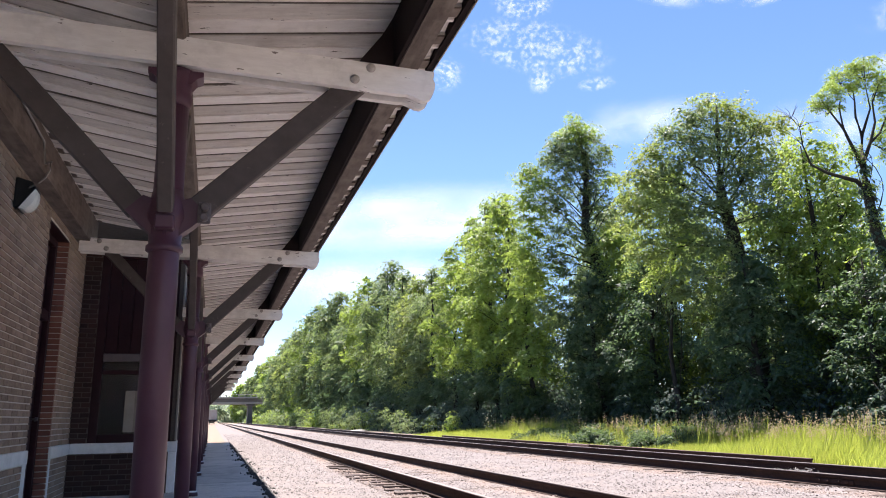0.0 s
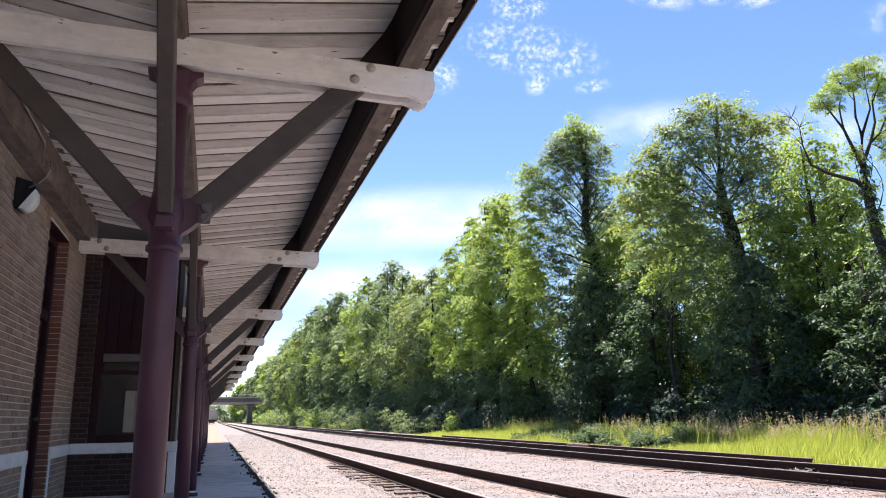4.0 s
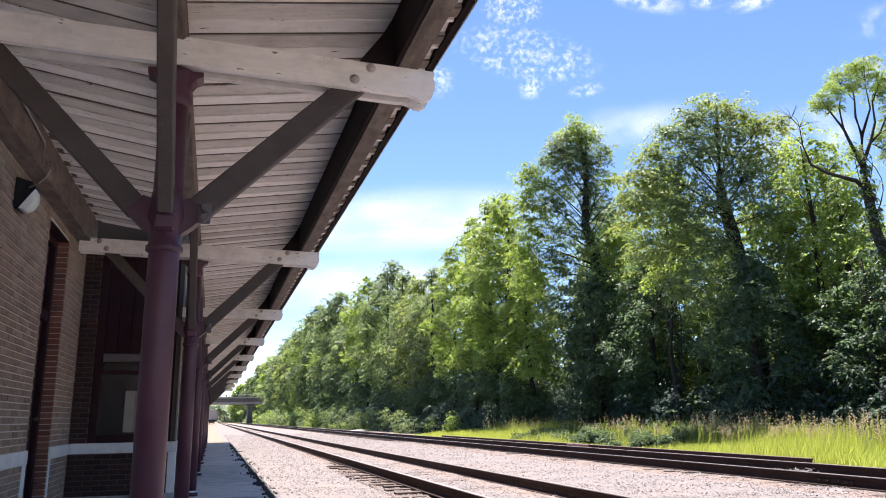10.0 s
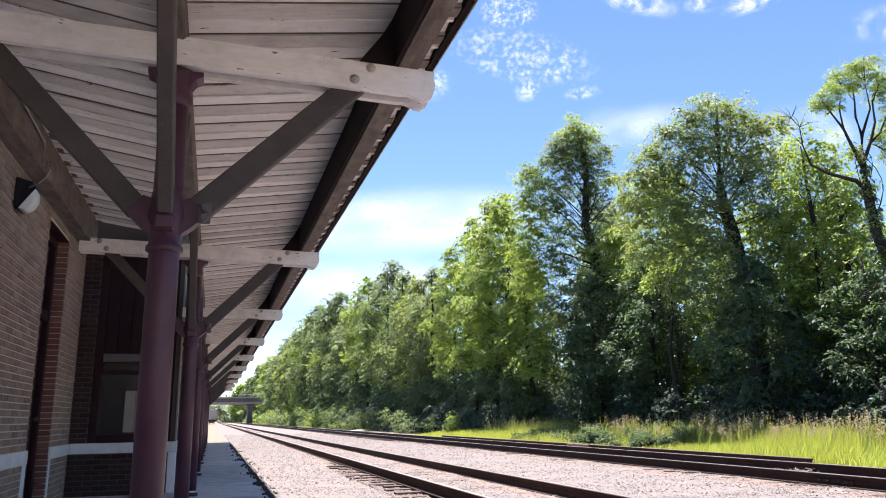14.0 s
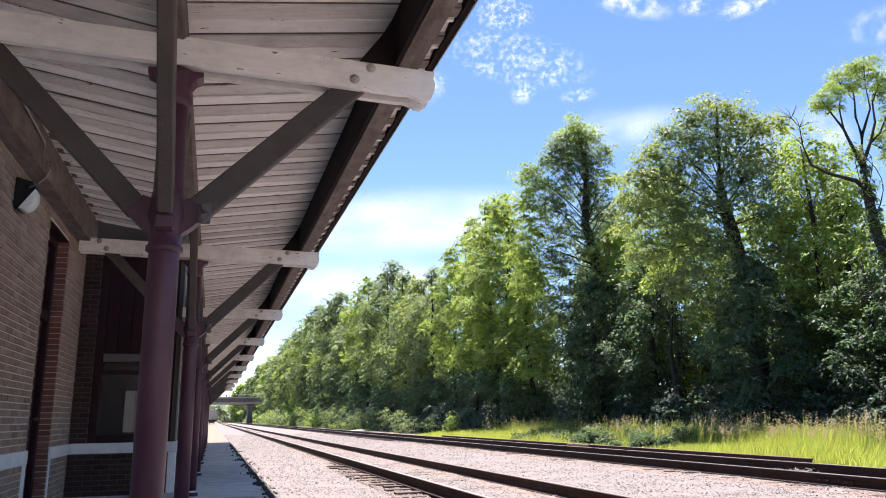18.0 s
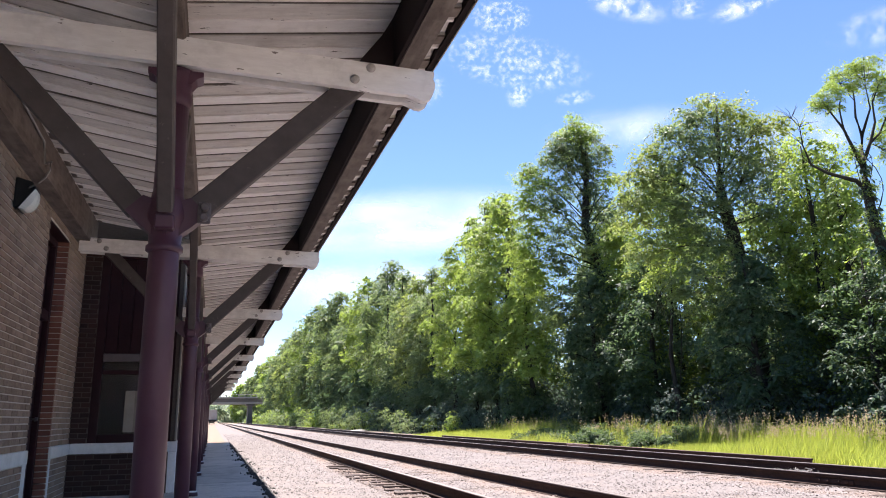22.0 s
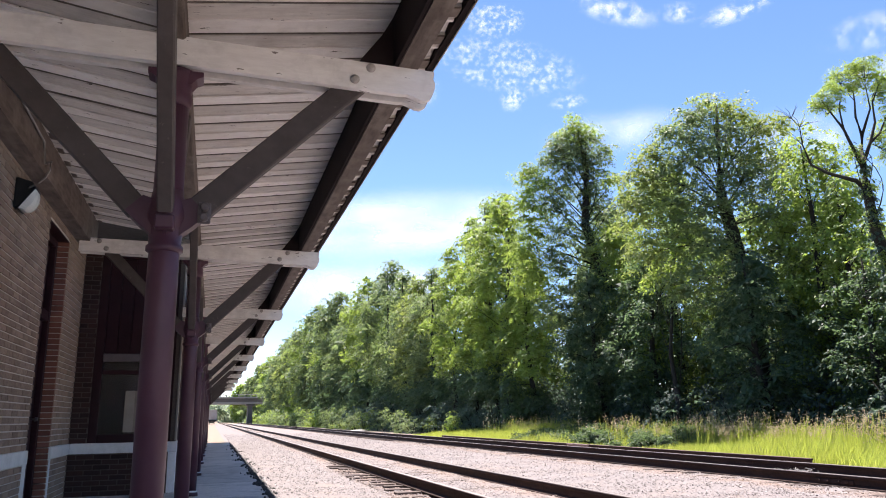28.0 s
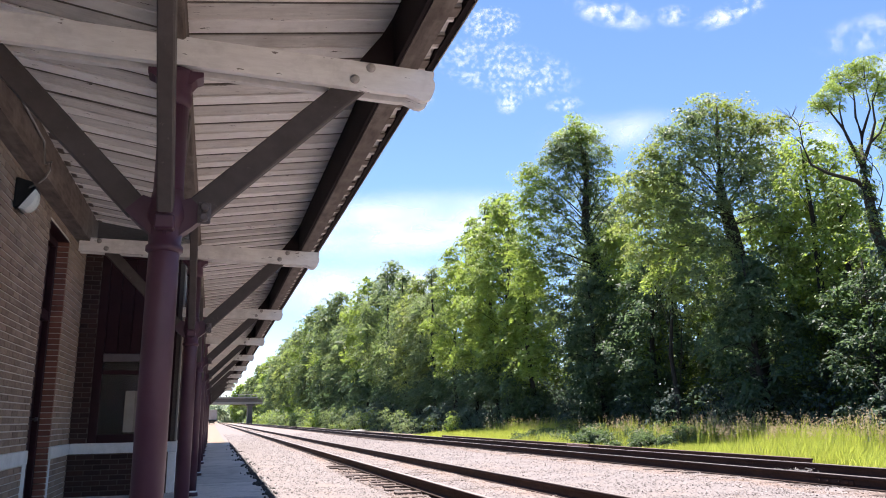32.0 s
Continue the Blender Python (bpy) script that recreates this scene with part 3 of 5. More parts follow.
def support(x_left, tilt=0.0):
    """One canopy support: iron column, paired tie beams and four knee braces; its base is the column's foot."""
    ob = thing("canopy_support", "maroon iron column with white tie beams and brown braces", "column", "canopy supports")
    col = part("column", Shape().lathe((0, 0, 0.05), (0, 0, 2.34), ((0, 0.059), (0.6, 0.0575), (1, 0.056)), 28), M_IRON, ob, "maroon painted iron shaft")
    part("base_plate", Shape().lathe((0, 0, 0), (0, 0, 0.05), ((0, 0.082), (0.7, 0.080), (1, 0.066)), 28), M_IRON, col)
    part("base_ring", Shape().lathe((0, 0, 0.042), (0, 0, 0.066), ((0, 0.068), (0.5, 0.074), (1, 0.062)), 28), M_STONE, col, "pale worn ring")
    # cast head that takes the braces
    cap = Shape().lathe((0, 0, 1.585), (0, 0, 1.84), ((0, 0.058), (0.03, 0.069), (0.10, 0.069), (0.13, 0.060), (0.40, 0.064), (0.52, 0.076), (0.60, 0.076), (0.80, 0.066), (1, 0.056)), 28)
    for sx in (-1, 1):
        cap.prism([(sx * 0.04, 1.640), (sx * 0.070, 1.668), (sx * 0.098, 1.690), (sx * 0.150, 1.742), (sx * 0.088, 1.806), (sx * 0.04, 1.79)][::sx], "y", -0.036, 0.036)
        cap.box((-0.036, sx * 0.04, 1.66), (0.036, sx * 0.115, 1.715), 0.006)
        cap.prism([(sx * 0.03, 1.615), (sx * 0.095, 1.68), (sx * 0.03, 1.70)][::-sx], "x", -0.008, 0.008)
    part("column_head", cap, M_IRON, ob, "maroon cast bracket head")
    collar = Shape().lathe((0, 0, 2.19), (0, 0, 2.345), ((0, 0.057), (0.1, 0.066), (0.3, 0.068), (0.4, 0.062), (0.85, 0.066), (1, 0.070)), 24)
    for sx in (-1, 1):
        collar.prism([(sx * 0.03, 2.278), (sx * 0.062, 2.284), (sx * 0.082, 2.310), (sx * 0.106, 2.320), (sx * 0.106, 2.341), (sx * 0.03, 2.341)][::sx], "y", -0.042, 0.042)
    part("collar", collar, M_IRON, ob)
    lean = Matrix.Translation((1.05, 0, 2.40)) @ pose(0, 0, 0, 0, tilt, 0) @ Matrix.Translation((-1.05, 0, -2.40))
    for sy in (-1, 1):
        a, b = (-0.058, -0.028) if sy < 0 else (0.028, 0.058)
        out = [(x - XC, z) for x, z in beam_outline(x_left, 0.880)]
        beam = part("tie_beam", Shape().prism(out, "y", a, b, lean), M_BEAM, ob, "white painted tie beam with a scrolled end")
        yb = a - 0.002 if sy < 0 else b + 0.002
        for x, z in ((0.516, 2.377), (0.585, 2.440), (-0.945, 2.377), (-1.005, 2.440)):
            if x < x_left + 0.05:
                continue
            at = lean @ Vector((x - XC, yb, z))
            part("bolt", Shape().lathe(at, at + Vector((0, sy * 0.016, 0)), ((0, 0.021), (0.35, 0.021), (0.40, 0.013), (0.9, 0.012), (1, 0.008)), 12), M_BOLT, beam)
    part("brace", brace_shape((0.105, 0, 1.757), (0.765, 0, 2.412), 0.054, 0.102), M_BROWN, ob)
    if x_left < -1.0:
        part("brace", brace_shape((-0.105, 0, 1.752), (-0.72, 0, 2.404), 0.054, 0.090), M_BROWN, ob)
    for sy in (-1, 1):
        part("brace", brace_shape((0, sy * 0.085, 1.75), (0, sy * 0.865, 2.52), 0.058, 0.095), M_BROWN, ob)
    plate = Shape().box((0.115, -0.062, 1.70), (0.165, -0.047, 1.785), 0.004)
    pl = part("brace_plate", plate, M_DARK_BOLT, ob)
    for z in (1.722, 1.763):
        part("bolt", Shape().lathe((0.14, -0.062, z), (0.14, -0.082, z), ((0, 0.018), (0.6, 0.018), (1, 0.012)), 10), M_DARK_BOLT, pl)
    return ob


def canopy():
    full = support(-1.175)
    full.matrix_basis = pose(XC, Y_FIRST + N_FROM * BAY, 0)
    short = None
    for n in range(N_FROM + 1, N_TO + 1):
        y = Y_FIRST + n * BAY
        if y > LEFT_END:
            if short is None:
                short = support(BAY_X + 0.01)
                short.matrix_basis = pose(XC, y, 0)
            else:
                copy_thing(short, pose(XC, y, 0))
        else:
            leaning = support(-1.160, 0.95)
            leaning.matrix_basis = pose(XC, y, 0)
    roof = thing("canopy_roof", "butterfly platform canopy of pale painted boards on brown purlins", "canopy", kind="structure")
    part("valley_beam", Shape().box((XC - 0.055, Y_NEAR, 2.47), (XC + 0.030, Y_FAR, 2.60), 0.008), M_PURLIN, roof)
    part("purlin", Shape().prism([(0.712, 2.468), (0.800, 2.468), (0.800, roof_z(0.800) - 0.004), (0.712, roof_z(0.712) - 0.004)], "y", Y_NEAR, Y_FAR), M_PURLIN, roof, "worn brown eaves purlin")
    # board added so that the purlin's inner side is dark, as in shade
    part("purlin_board", Shape().prism([(0.692, 2.474), (0.710, 2.474), (0.710, roof_z(0.710) - 0.006), (0.692, roof_z(0.692) - 0.006)], "y", Y_NEAR, Y_FAR), M_FASCIA, roof, "thin near-black board added for the purlin's shaded inner side")
    for ya, yb in ((Y_NEAR, LEFT_END),):
        part("purlin", Shape().prism([(-1.185, 2.468), (-1.075, 2.468), (-1.075, roof_z(-1.075) - 0.004), (-1.185, roof_z(-1.185) - 0.004)], "y", ya, yb), M_PURLIN, roof, "heavy brown purlin along the wall")
    # blocks over the beams, against the purlins
    for n in range(N_FROM, N_TO + 1):
        y = Y_FIRST + n * BAY
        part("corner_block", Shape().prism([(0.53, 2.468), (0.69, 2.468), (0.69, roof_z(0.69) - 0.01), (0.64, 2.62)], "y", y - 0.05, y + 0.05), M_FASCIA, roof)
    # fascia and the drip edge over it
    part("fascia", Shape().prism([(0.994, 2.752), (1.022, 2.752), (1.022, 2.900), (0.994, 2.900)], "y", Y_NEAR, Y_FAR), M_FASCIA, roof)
    part("drip_edge", Shape().prism([(1.0245, 2.743), (1.0300, 2.743), (1.0300, 2.905), (1.0245, 2.905)], "y", Y_NEAR, Y_FAR), M_TRIM, roof, "thin pale metal drip edge")
    # roof skin
    for sx, xe in ((1, 1.020), (-1, -1.22)):
        for ya, yb in (((Y_NEAR, Y_FAR),) if sx > 0 else ((Y_NEAR, LEFT_END), (LEFT_END, Y_FAR))):
            xx = BAY_X + 0.1 if sx < 0 and ya == LEFT_END else xe
            out = [(XC, VALLEY_Z + 0.088), (xx, roof_z(xx) + 0.088), (xx, roof_z(xx) + 0.115), (XC, VALLEY_Z + 0.115)]
            part("roof_skin", Shape().prism(out[::sx], "y", ya, yb), M_ROOF, roof)
    # lapped soffit: a flat low board, then a board that leans up to it
    pitch = 0.2615
    low_face = [(0.003, 0.0), (0.127, 0.0), (0.130, 0.003), (0.130, 0.022), (0.0, 0.022), (0.0, 0.003)]
    high_face = [(0.118, 0.037), (0.2535, 0.009), (0.2560, 0.011), (0.2560, 0.027), (0.118, 0.055)]
    def board(x0, x1, outline):
        z0, z1 = roof_z(x0), roof_z(x1)
        n = len(outline)
        verts = [(x0, u, z0 + v) for u, v in outline] + [(x1, u, z1 + v) for u, v in outline]
        faces = [tuple(range(n)), tuple(range(2 * n - 1, n - 1, -1))] + [(i, i + n, (i + 1) % n + n, (i + 1) % n) for i in range(n)]
        return Shape().add(verts, [f[::-1] for f in faces] if x1 > x0 else faces)
    # low boards in the shaded tone, leaning boards in the lit one
    paints = (M_SOFFIT_SHADE, M_SOFFIT)
    kinds = {}
    for key, (x0, x1) in {"r": (XC + 0.02, 0.992), "l": (XC - 0.02, -1.19), "b": (XC - 0.02, BAY_X + 0.11)}.items():
        for lv, outline in enumerate((low_face, high_face)):
            kinds[key, lv] = board(x0, x1, outline)
        # bead added in the paler paint to draw the low board's lit far edge
        bead = board(x0, x1, [(0.1160, -0.0095), (0.1290, -0.0095), (0.1310, -0.007), (0.1310, -0.0005), (0.1135, -0.0005), (0.1135, -0.007)])
        kinds[key, 1].add(bead.v, bead.f)
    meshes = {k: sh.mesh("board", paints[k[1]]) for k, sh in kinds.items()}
    far = {(side, lv): Shape() for side in "rl" for lv in (0, 1)}
    ends, lines, blocks = Shape(), Shape(), Shape()
    y = BOARD_Y - pitch * int((BOARD_Y - Y_NEAR) / pitch)
    while y < Y_FAR - pitch:
        for side in ("r", "l"):
            key = "b" if side == "l" and y > LEFT_END - pitch else side
            for lv in (0, 1):
                if y < 11.0 or (side == "r" and y < 15):
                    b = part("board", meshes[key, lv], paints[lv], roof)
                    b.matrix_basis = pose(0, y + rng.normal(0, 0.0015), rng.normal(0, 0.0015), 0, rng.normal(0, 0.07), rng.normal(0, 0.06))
                else:
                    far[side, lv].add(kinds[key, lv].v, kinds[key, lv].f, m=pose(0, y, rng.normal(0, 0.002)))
            # dark strip before the low board, in place of the gap's shade
            x0, x1 = {"r": (XC + 0.03, 0.962), "l": (XC - 0.03, -1.18), "b": (XC - 0.03, BAY_X + 0.12)}[key]
            joint = board(x0, x1, [(-0.0040, 0.0045), (-0.0015, 0.0045), (-0.0015, 0.03), (-0.0040, 0.03)])
            lines.add(joint.v, joint.f, m=pose(0, y, 0))
        end = board(0.802, 0.990, [(0.0, -0.012), (0.078, -0.012), (0.078, -0.0035), (0.0, -0.0035)])
        ends.add(end.v, end.f, m=pose(0, y, 0))
        # brown blocking between the boards, against the purlin by the wall
        if y < LEFT_END - pitch:
            sh = board(-1.040, -1.072, [(0.1325, -0.003), (0.2560, -0.003), (0.2560, 0.006), (0.1325, 0.030)])
            blocks.add(sh.v, sh.f, m=pose(0, y, 0))
        y += pitch
    tagged(part("blocking", blocks, M_PURLIN, roof, "brown blocking pieces above the purlin"), kind="stuff")
    tagged(part("joints", lines, M_JOINT, roof, "dark strips standing in for shade in the board joints"), kind="stuff")
    tagged(part("painted_board_ends", ends, M_PURLIN, roof, "brown painted board ends at the eaves"), kind="stuff")
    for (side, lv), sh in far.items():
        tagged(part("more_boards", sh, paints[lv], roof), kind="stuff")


# ---- station ----
DOOR = (8.77, 9.92, 3.17)   # from, to, top
BAND = (0.553, 0.680)
WALL_TOP = 3.52


def bricks(wall, along, fixed, out, a, b, z0, z1, singles, start=0, rest_material=None):
    """Bricks of one wall face in running bond; along: the axis of the courses, out: the way they stand proud. Inside `singles` they are parts."""
    L, H, J, D = 0.200, 0.0545, 0.0130, 0.012
    made = {}
    rest = Shape()
    z, row = z0, start
    while z + H <= z1 + 1e-6:
        u = a - (0.5 * (L + J) if row % 2 else 0)
        while u < b - 0.012:
            u0, u1 = max(u, a), min(u + L, b)
            if u1 - u0 > 0.03:
                ln = round(u1 - u0, 3)
                if ln not in made:
                    s = Shape()
                    if along == "y":
                        s.box((-0.03, 0, 0), (D, ln, H), 0.003)
                    else:
                        s.box((0, -D, 0), (ln, 0.03, H), 0.003)
                    made[ln] = (s, s.mesh("brick", M_BRICK))
                proud = rng.normal(0, 0.0012)
                m = pose(fixed + proud, u0, z) if along == "y" else pose(u0, fixed + proud, z)
                if singles[0] < u0 < singles[1] and singles[2] < z < singles[3]:
                    ob = part("brick", made[ln][1], M_BRICK, wall)
                    ob.matrix_basis = m
                else:
                    rest.add(made[ln][0].v, made[ln][0].f, m=m)
            u += L + J
        z += H + J
        row += 1
    if rest.v:
        tagged(part("more_bricks", rest, rest_material or M_BRICK_ISLANDS, wall), kind="stuff")


M_BRICK_ISLANDS = islands("red_brown_bricks", [(0.28, 0.200, 0.155), (0.345, 0.245, 0.188), (0.41, 0.297, 0.228), (0.32, 0.236, 0.190), (0.39, 0.262, 0.200)], 0.85, 0.3, 0.5, 0.02)


def station():
    T = 0.32
    d0, d1, dt = DOOR
    # cores of the walls, in mortar, with the door's opening left free
    wall = thing("wall_west", "red-brown brick station wall with a white stone band", "wall", kind="structure")
    s = Shape()
    x0, x1 = WALL_X - T, WALL_X
    s.box((x0, -12, -0.1), (x1, d0, WALL_TOP), 0.002)
    s.box((x0, d1, -0.1), (x1, BAY_Y0 + T, WALL_TOP), 0.002)
    s.box((x0, d0, dt), (x1, d1, WALL_TOP), 0.002)
    s.box((x0, BAY_Y1 - T, -0.1), (x1, 44, WALL_TOP), 0.002)
    part("wall_core", s, M_MORTAR, wall)
    for a, b, sing in ((4.6, d0, (7.2, 8.8, 0.7, 3.35)), (d1, BAY_Y0 - 0.006, (20, 20, 0, 0))):
        bricks(wall, "y", WALL_X, 1, a, b, 0.0, BAND[0] - 0.02, sing)
        bricks(wall, "y", WALL_X, 1, a, b, BAND[1] + 0.004, WALL_TOP - 0.1, sing, 1)
        part("stone_band", Shape().box((WALL_X - 0.03, a, BAND[0] - 0.012), (WALL_X + 0.030, b, BAND[1]), 0.006), M_STONE, wall, "white limestone band")
    bricks(wall, "y", WALL_X, 1, d0, d1, dt + 0.03, WALL_TOP - 0.1, (20, 20, 0, 0))
    # pale stone strips beside the door, under the band
    part("stone_strip", Shape().box((WALL_X, d0 - 0.145, 0.0), (WALL_X + 0.022, d0 - 0.004, BAND[0] - 0.012), 0.004), M_STONE, wall, "white stone door surround")
    part("stone_strip", Shape().box((WALL_X, d1 + 0.004, 0.0), (WALL_X + 0.022, d1 + 0.075, BAND[0] - 0.012), 0.004), M_STONE, wall, "white stone door surround")
    # the reveal on the far side of the door, in warmer brick
    rev = Shape()
    z = 0.0
    while z < dt - 0.06:
        rev.box((WALL_X - 0.125, d1 - 0.014, z), (WALL_X + 0.004, d1 + 0.05, z + 0.0575), 0.003)
        z += 0.0675
    tagged(part("reveal_bricks", rev, islands("orange_brick", [(0.20, 0.082, 0.062), (0.25, 0.105, 0.080), (0.30, 0.135, 0.100)], 0.85, 0.3, 0.4), wall, "warm orange bricks of the door reveal"), kind="stuff")
    # door
    door = thing("door_1", "tall maroon panelled station door with a transom, closed", "door", kind="structure")
    xf = WALL_X - 0.140
    f = Shape()
    f.box((xf - 0.10, d0, 0), (xf + 0.02, d0 + 0.10, dt), 0.006)
    f.box((xf - 0.10, d1 - 0.114, 0), (xf + 0.02, d1 - 0.014, dt), 0.006)
    f.box((xf - 0.10, d0 + 0.10, dt - 0.10), (xf + 0.02, d1 - 0.114, dt), 0.006)
    f.box((xf - 0.10, d0 + 0.10, 2.15), (xf + 0.015, d1 - 0.114, 2.27), 0.006)
    part("door_frame", f, M_MAROON, door)
    leaf = Shape().box((xf - 0.09, d0 + 0.105, 0.01), (xf - 0.04, d1 - 0.119, 2.145), 0.004)
    lf = part("door_leaf", leaf, M_MAROON, door)
    for za, zb in ((0.20, 0.85), (1.0, 1.95)):
        part("panel", Shape().box((xf - 0.045, d0 + 0.23, za), (xf - 0.028, d1 - 0.24, zb), 0.012), M_MAROON, lf)
    part("handle", Shape().lathe((xf - 0.04, d1 - 0.18, 1.0), (xf + 0.03, d1 - 0.18, 1.0), ((0, 0.012), (0.5, 0.012), (0.6, 0.026), (1, 0.02)), 12), M_DARK_BOLT, lf)
    part("transom_panel", Shape().box((xf - 0.06, d0 + 0.10, 2.27), (xf - 0.05, d1 - 0.114, dt - 0.10), 0.002), M_MAROON, door)
    part("lintel_board", Shape().box((WALL_X - 0.30, d0 + 0.002, dt - 0.016), (WALL_X + 0.006, d1 - 0.016, dt - 0.003), 0.003), M_MAROON, door)
    # projecting bay
    bay = thing("wall_bay", "projecting brick station bay with maroon window joinery and a stone sill band", "wall", kind="structure")
    w0, w1 = -1.60, -0.545     # opening in the bay's near wall
    c = Shape()
    c.box((WALL_X, BAY_Y0, -0.1), (w0, BAY_Y0 + T, WALL_TOP), 0.002)
    c.box((w1, BAY_Y0, -0.1), (BAY_X, BAY_Y0 + T, WALL_TOP), 0.002)
    c.box((w0, BAY_Y0, -0.1), (w1, BAY_Y0 + T, BAND[0]), 0.002)
    c.box((w0, BAY_Y0, 3.35), (w1, BAY_Y0 + T, WALL_TOP), 0.002)
    c.box((BAY_X - T, BAY_Y0 + T, -0.1), (BAY_X, BAY_Y1, WALL_TOP), 0.002)
    c.box((WALL_X, BAY_Y1 - T, -0.1), (BAY_X - T, BAY_Y1, WALL_TOP), 0.002)
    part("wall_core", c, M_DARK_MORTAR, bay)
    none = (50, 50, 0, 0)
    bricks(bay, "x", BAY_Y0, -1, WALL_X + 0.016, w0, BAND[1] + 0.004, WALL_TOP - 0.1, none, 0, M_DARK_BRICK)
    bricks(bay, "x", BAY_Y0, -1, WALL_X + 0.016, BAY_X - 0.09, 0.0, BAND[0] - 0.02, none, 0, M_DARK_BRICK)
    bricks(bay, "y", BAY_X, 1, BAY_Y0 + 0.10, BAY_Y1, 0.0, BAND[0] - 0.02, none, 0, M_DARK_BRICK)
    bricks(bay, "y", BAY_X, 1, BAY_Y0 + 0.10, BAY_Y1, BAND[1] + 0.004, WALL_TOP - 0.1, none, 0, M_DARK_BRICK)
    part("stone_sill", Shape().box((WALL_X + 0.034, BAY_Y0 - 0.035, BAND[0] - 0.01), (BAY_X + 0.03, BAY_Y0 + 0.10, BAND[1]), 0.006), M_STONE, bay, "white limestone sill band")
    part("stone_band", Shape().box((BAY_X - 0.02, BAY_Y0 + 0.10, BAND[0] - 0.01), (BAY_X + 0.03, BAY_Y1, BAND[1]), 0.006), M_STONE, bay, "white limestone band")
    part("corner_trim", Shape().box((BAY_X - 0.018, BAY_Y0 - 0.022, BAND[1]), (BAY_X + 0.012, BAY_Y0 + 0.09, 3.35), 0.006), M_TRIM, bay, "narrow cream corner board")
    part("corner_stone", Shape().box((BAY_X - 0.09, BAY_Y0 - 0.024, 0.0), (BAY_X + 0.018, BAY_Y0 + 0.09, BAND[0] - 0.01), 0.006), M_STONE, bay, "white stone corner block")
    win = thing("window_1", "maroon framed bay window with a transom bar and boarded upper part", "window", kind="structure")
    yf = BAY_Y0 + 0.05
    f = Shape()
    f.box((w0, yf - 0.035, BAND[1]), (w0 + 0.11, yf + 0.08, 3.35), 0.006)
    f.box((w1 - 0.11, yf - 0.035, BAND[1]), (w1, yf + 0.08, 3.35), 0.006)
    f.box((w0 + 0.11, yf - 0.02, BAND[1]), (w1 - 0.11, yf + 0.08, BAND[1] + 0.11), 0.006)
    f.box((w0 + 0.11, yf - 0.02, 3.24), (w1 - 0.11, yf + 0.08, 3.35), 0.006)
    part("window_frame", f, M_MAROON, win)
    part("transom_bar", Shape().box((w0 + 0.11, yf - 0.05, 1.775), (w1 - 0.11, yf + 0.06, 1.885), 0.010), surface("grey_maroon_paint", (0.13, 0.105, 0.105), (0.17, 0.14, 0.14), 0.1, 0.6, 0.1), win, "greyed transom bar")
    for i in range(5):
        xa = w0 + 0.11 + i * (w1 - w0 - 0.22) / 5
        part("panel_board", Shape().box((xa + 0.002, yf + 0.02, 1.885), (xa + (w1 - w0 - 0.22) / 5 - 0.002, yf + 0.05, 3.24), 0.006), M_MAROON, win)
    part("sash_rail", Shape().box((w0 + 0.11, yf - 0.012, 1.60), (w1 - 0.11, yf + 0.05, 1.655), 0.004), M_MAROON, win)
    xm = -0.93
    part("mullion", Shape().box((xm - 0.02, yf - 0.01, BAND[1] + 0.11), (xm + 0.02, yf + 0.05, 1.775), 0.004), M_MAROON, win)
    for xa, xb in ((w0 + 0.11, xm - 0.02), (xm + 0.02, w1 - 0.11)):
        pane = part("pane", Shape().box((xa, yf + 0.022, BAND[1] + 0.11), (xb, yf + 0.028, 1.775), 0.001), M_GLASS, win)
        pane.visible_shadow = False
    # the room behind the window
    room = thing("interior_shell", "dim room behind the bay window", "wall", kind="structure")
    part("back_wall", Shape().box((-5.2, BAY_Y1 - T - 0.12, 0), (BAY_X - T - 0.01, BAY_Y1 - T - 0.02, 3.6), 0.004), M_DIM, room)
    part("side_wall", Shape().box((-5.3, 4, 0), (-5.2, BAY_Y1 - T, 3.6), 0.004), M_DIM, room)
    part("room_floor", Shape().box((-5.2, 4, -0.05), (WALL_X - T - 0.01, BAY_Y1 - T, 0.02), 0.004), M_DIM, room)
    # flat pale panel with a browner right edge, lying on the glass
    notice = thing("window_notice", "pale flat panel on the bay window glass", "notice")
    part("sheet", Shape().box((-1.170, BAY_Y0 + 0.060, 0.815), (-1.045, BAY_Y0 + 0.066, 1.375), 0.002), M_PALE_PANEL, notice)
    part("sheet_edge", Shape().box((-1.045, BAY_Y0 + 0.058, 0.815), (-1.005, BAY_Y0 + 0.066, 1.375), 0.002), surface("brown_sheet_edge", (0.24, 0.20, 0.17), (0.30, 0.26, 0.22), 0.1, 0.8, 0.05), notice)
    # unseen roof; its overhang is set to keep sun off wall and bay
    lid = Shape().box((-9.0, -12, WALL_TOP), (WALL_X + 0.95, 44, WALL_TOP + 0.14), 0.01)
    lid.box((WALL_X + 0.95, LEFT_END + 0.15, WALL_TOP), (BAY_X + 0.30, 44, WALL_TOP + 0.14), 0.01)
    solid("station_roof", lid, M_ROOF, "unseen flat dark roof of the station, overhang set for shade", "roof")
    back = Shape().box((-9.0, -12, -0.1), (-8.7, 44, WALL_TOP), 0.01)
    back.box((-8.7, -12, -0.1), (WALL_X - T, -11.7, WALL_TOP), 0.01)
    back.box((-8.7, 43.7, -0.1), (WALL_X - T, 44, WALL_TOP), 0.01)
    solid("wall_back", back, M_BRICK, "brick back and end walls of the station", "wall")


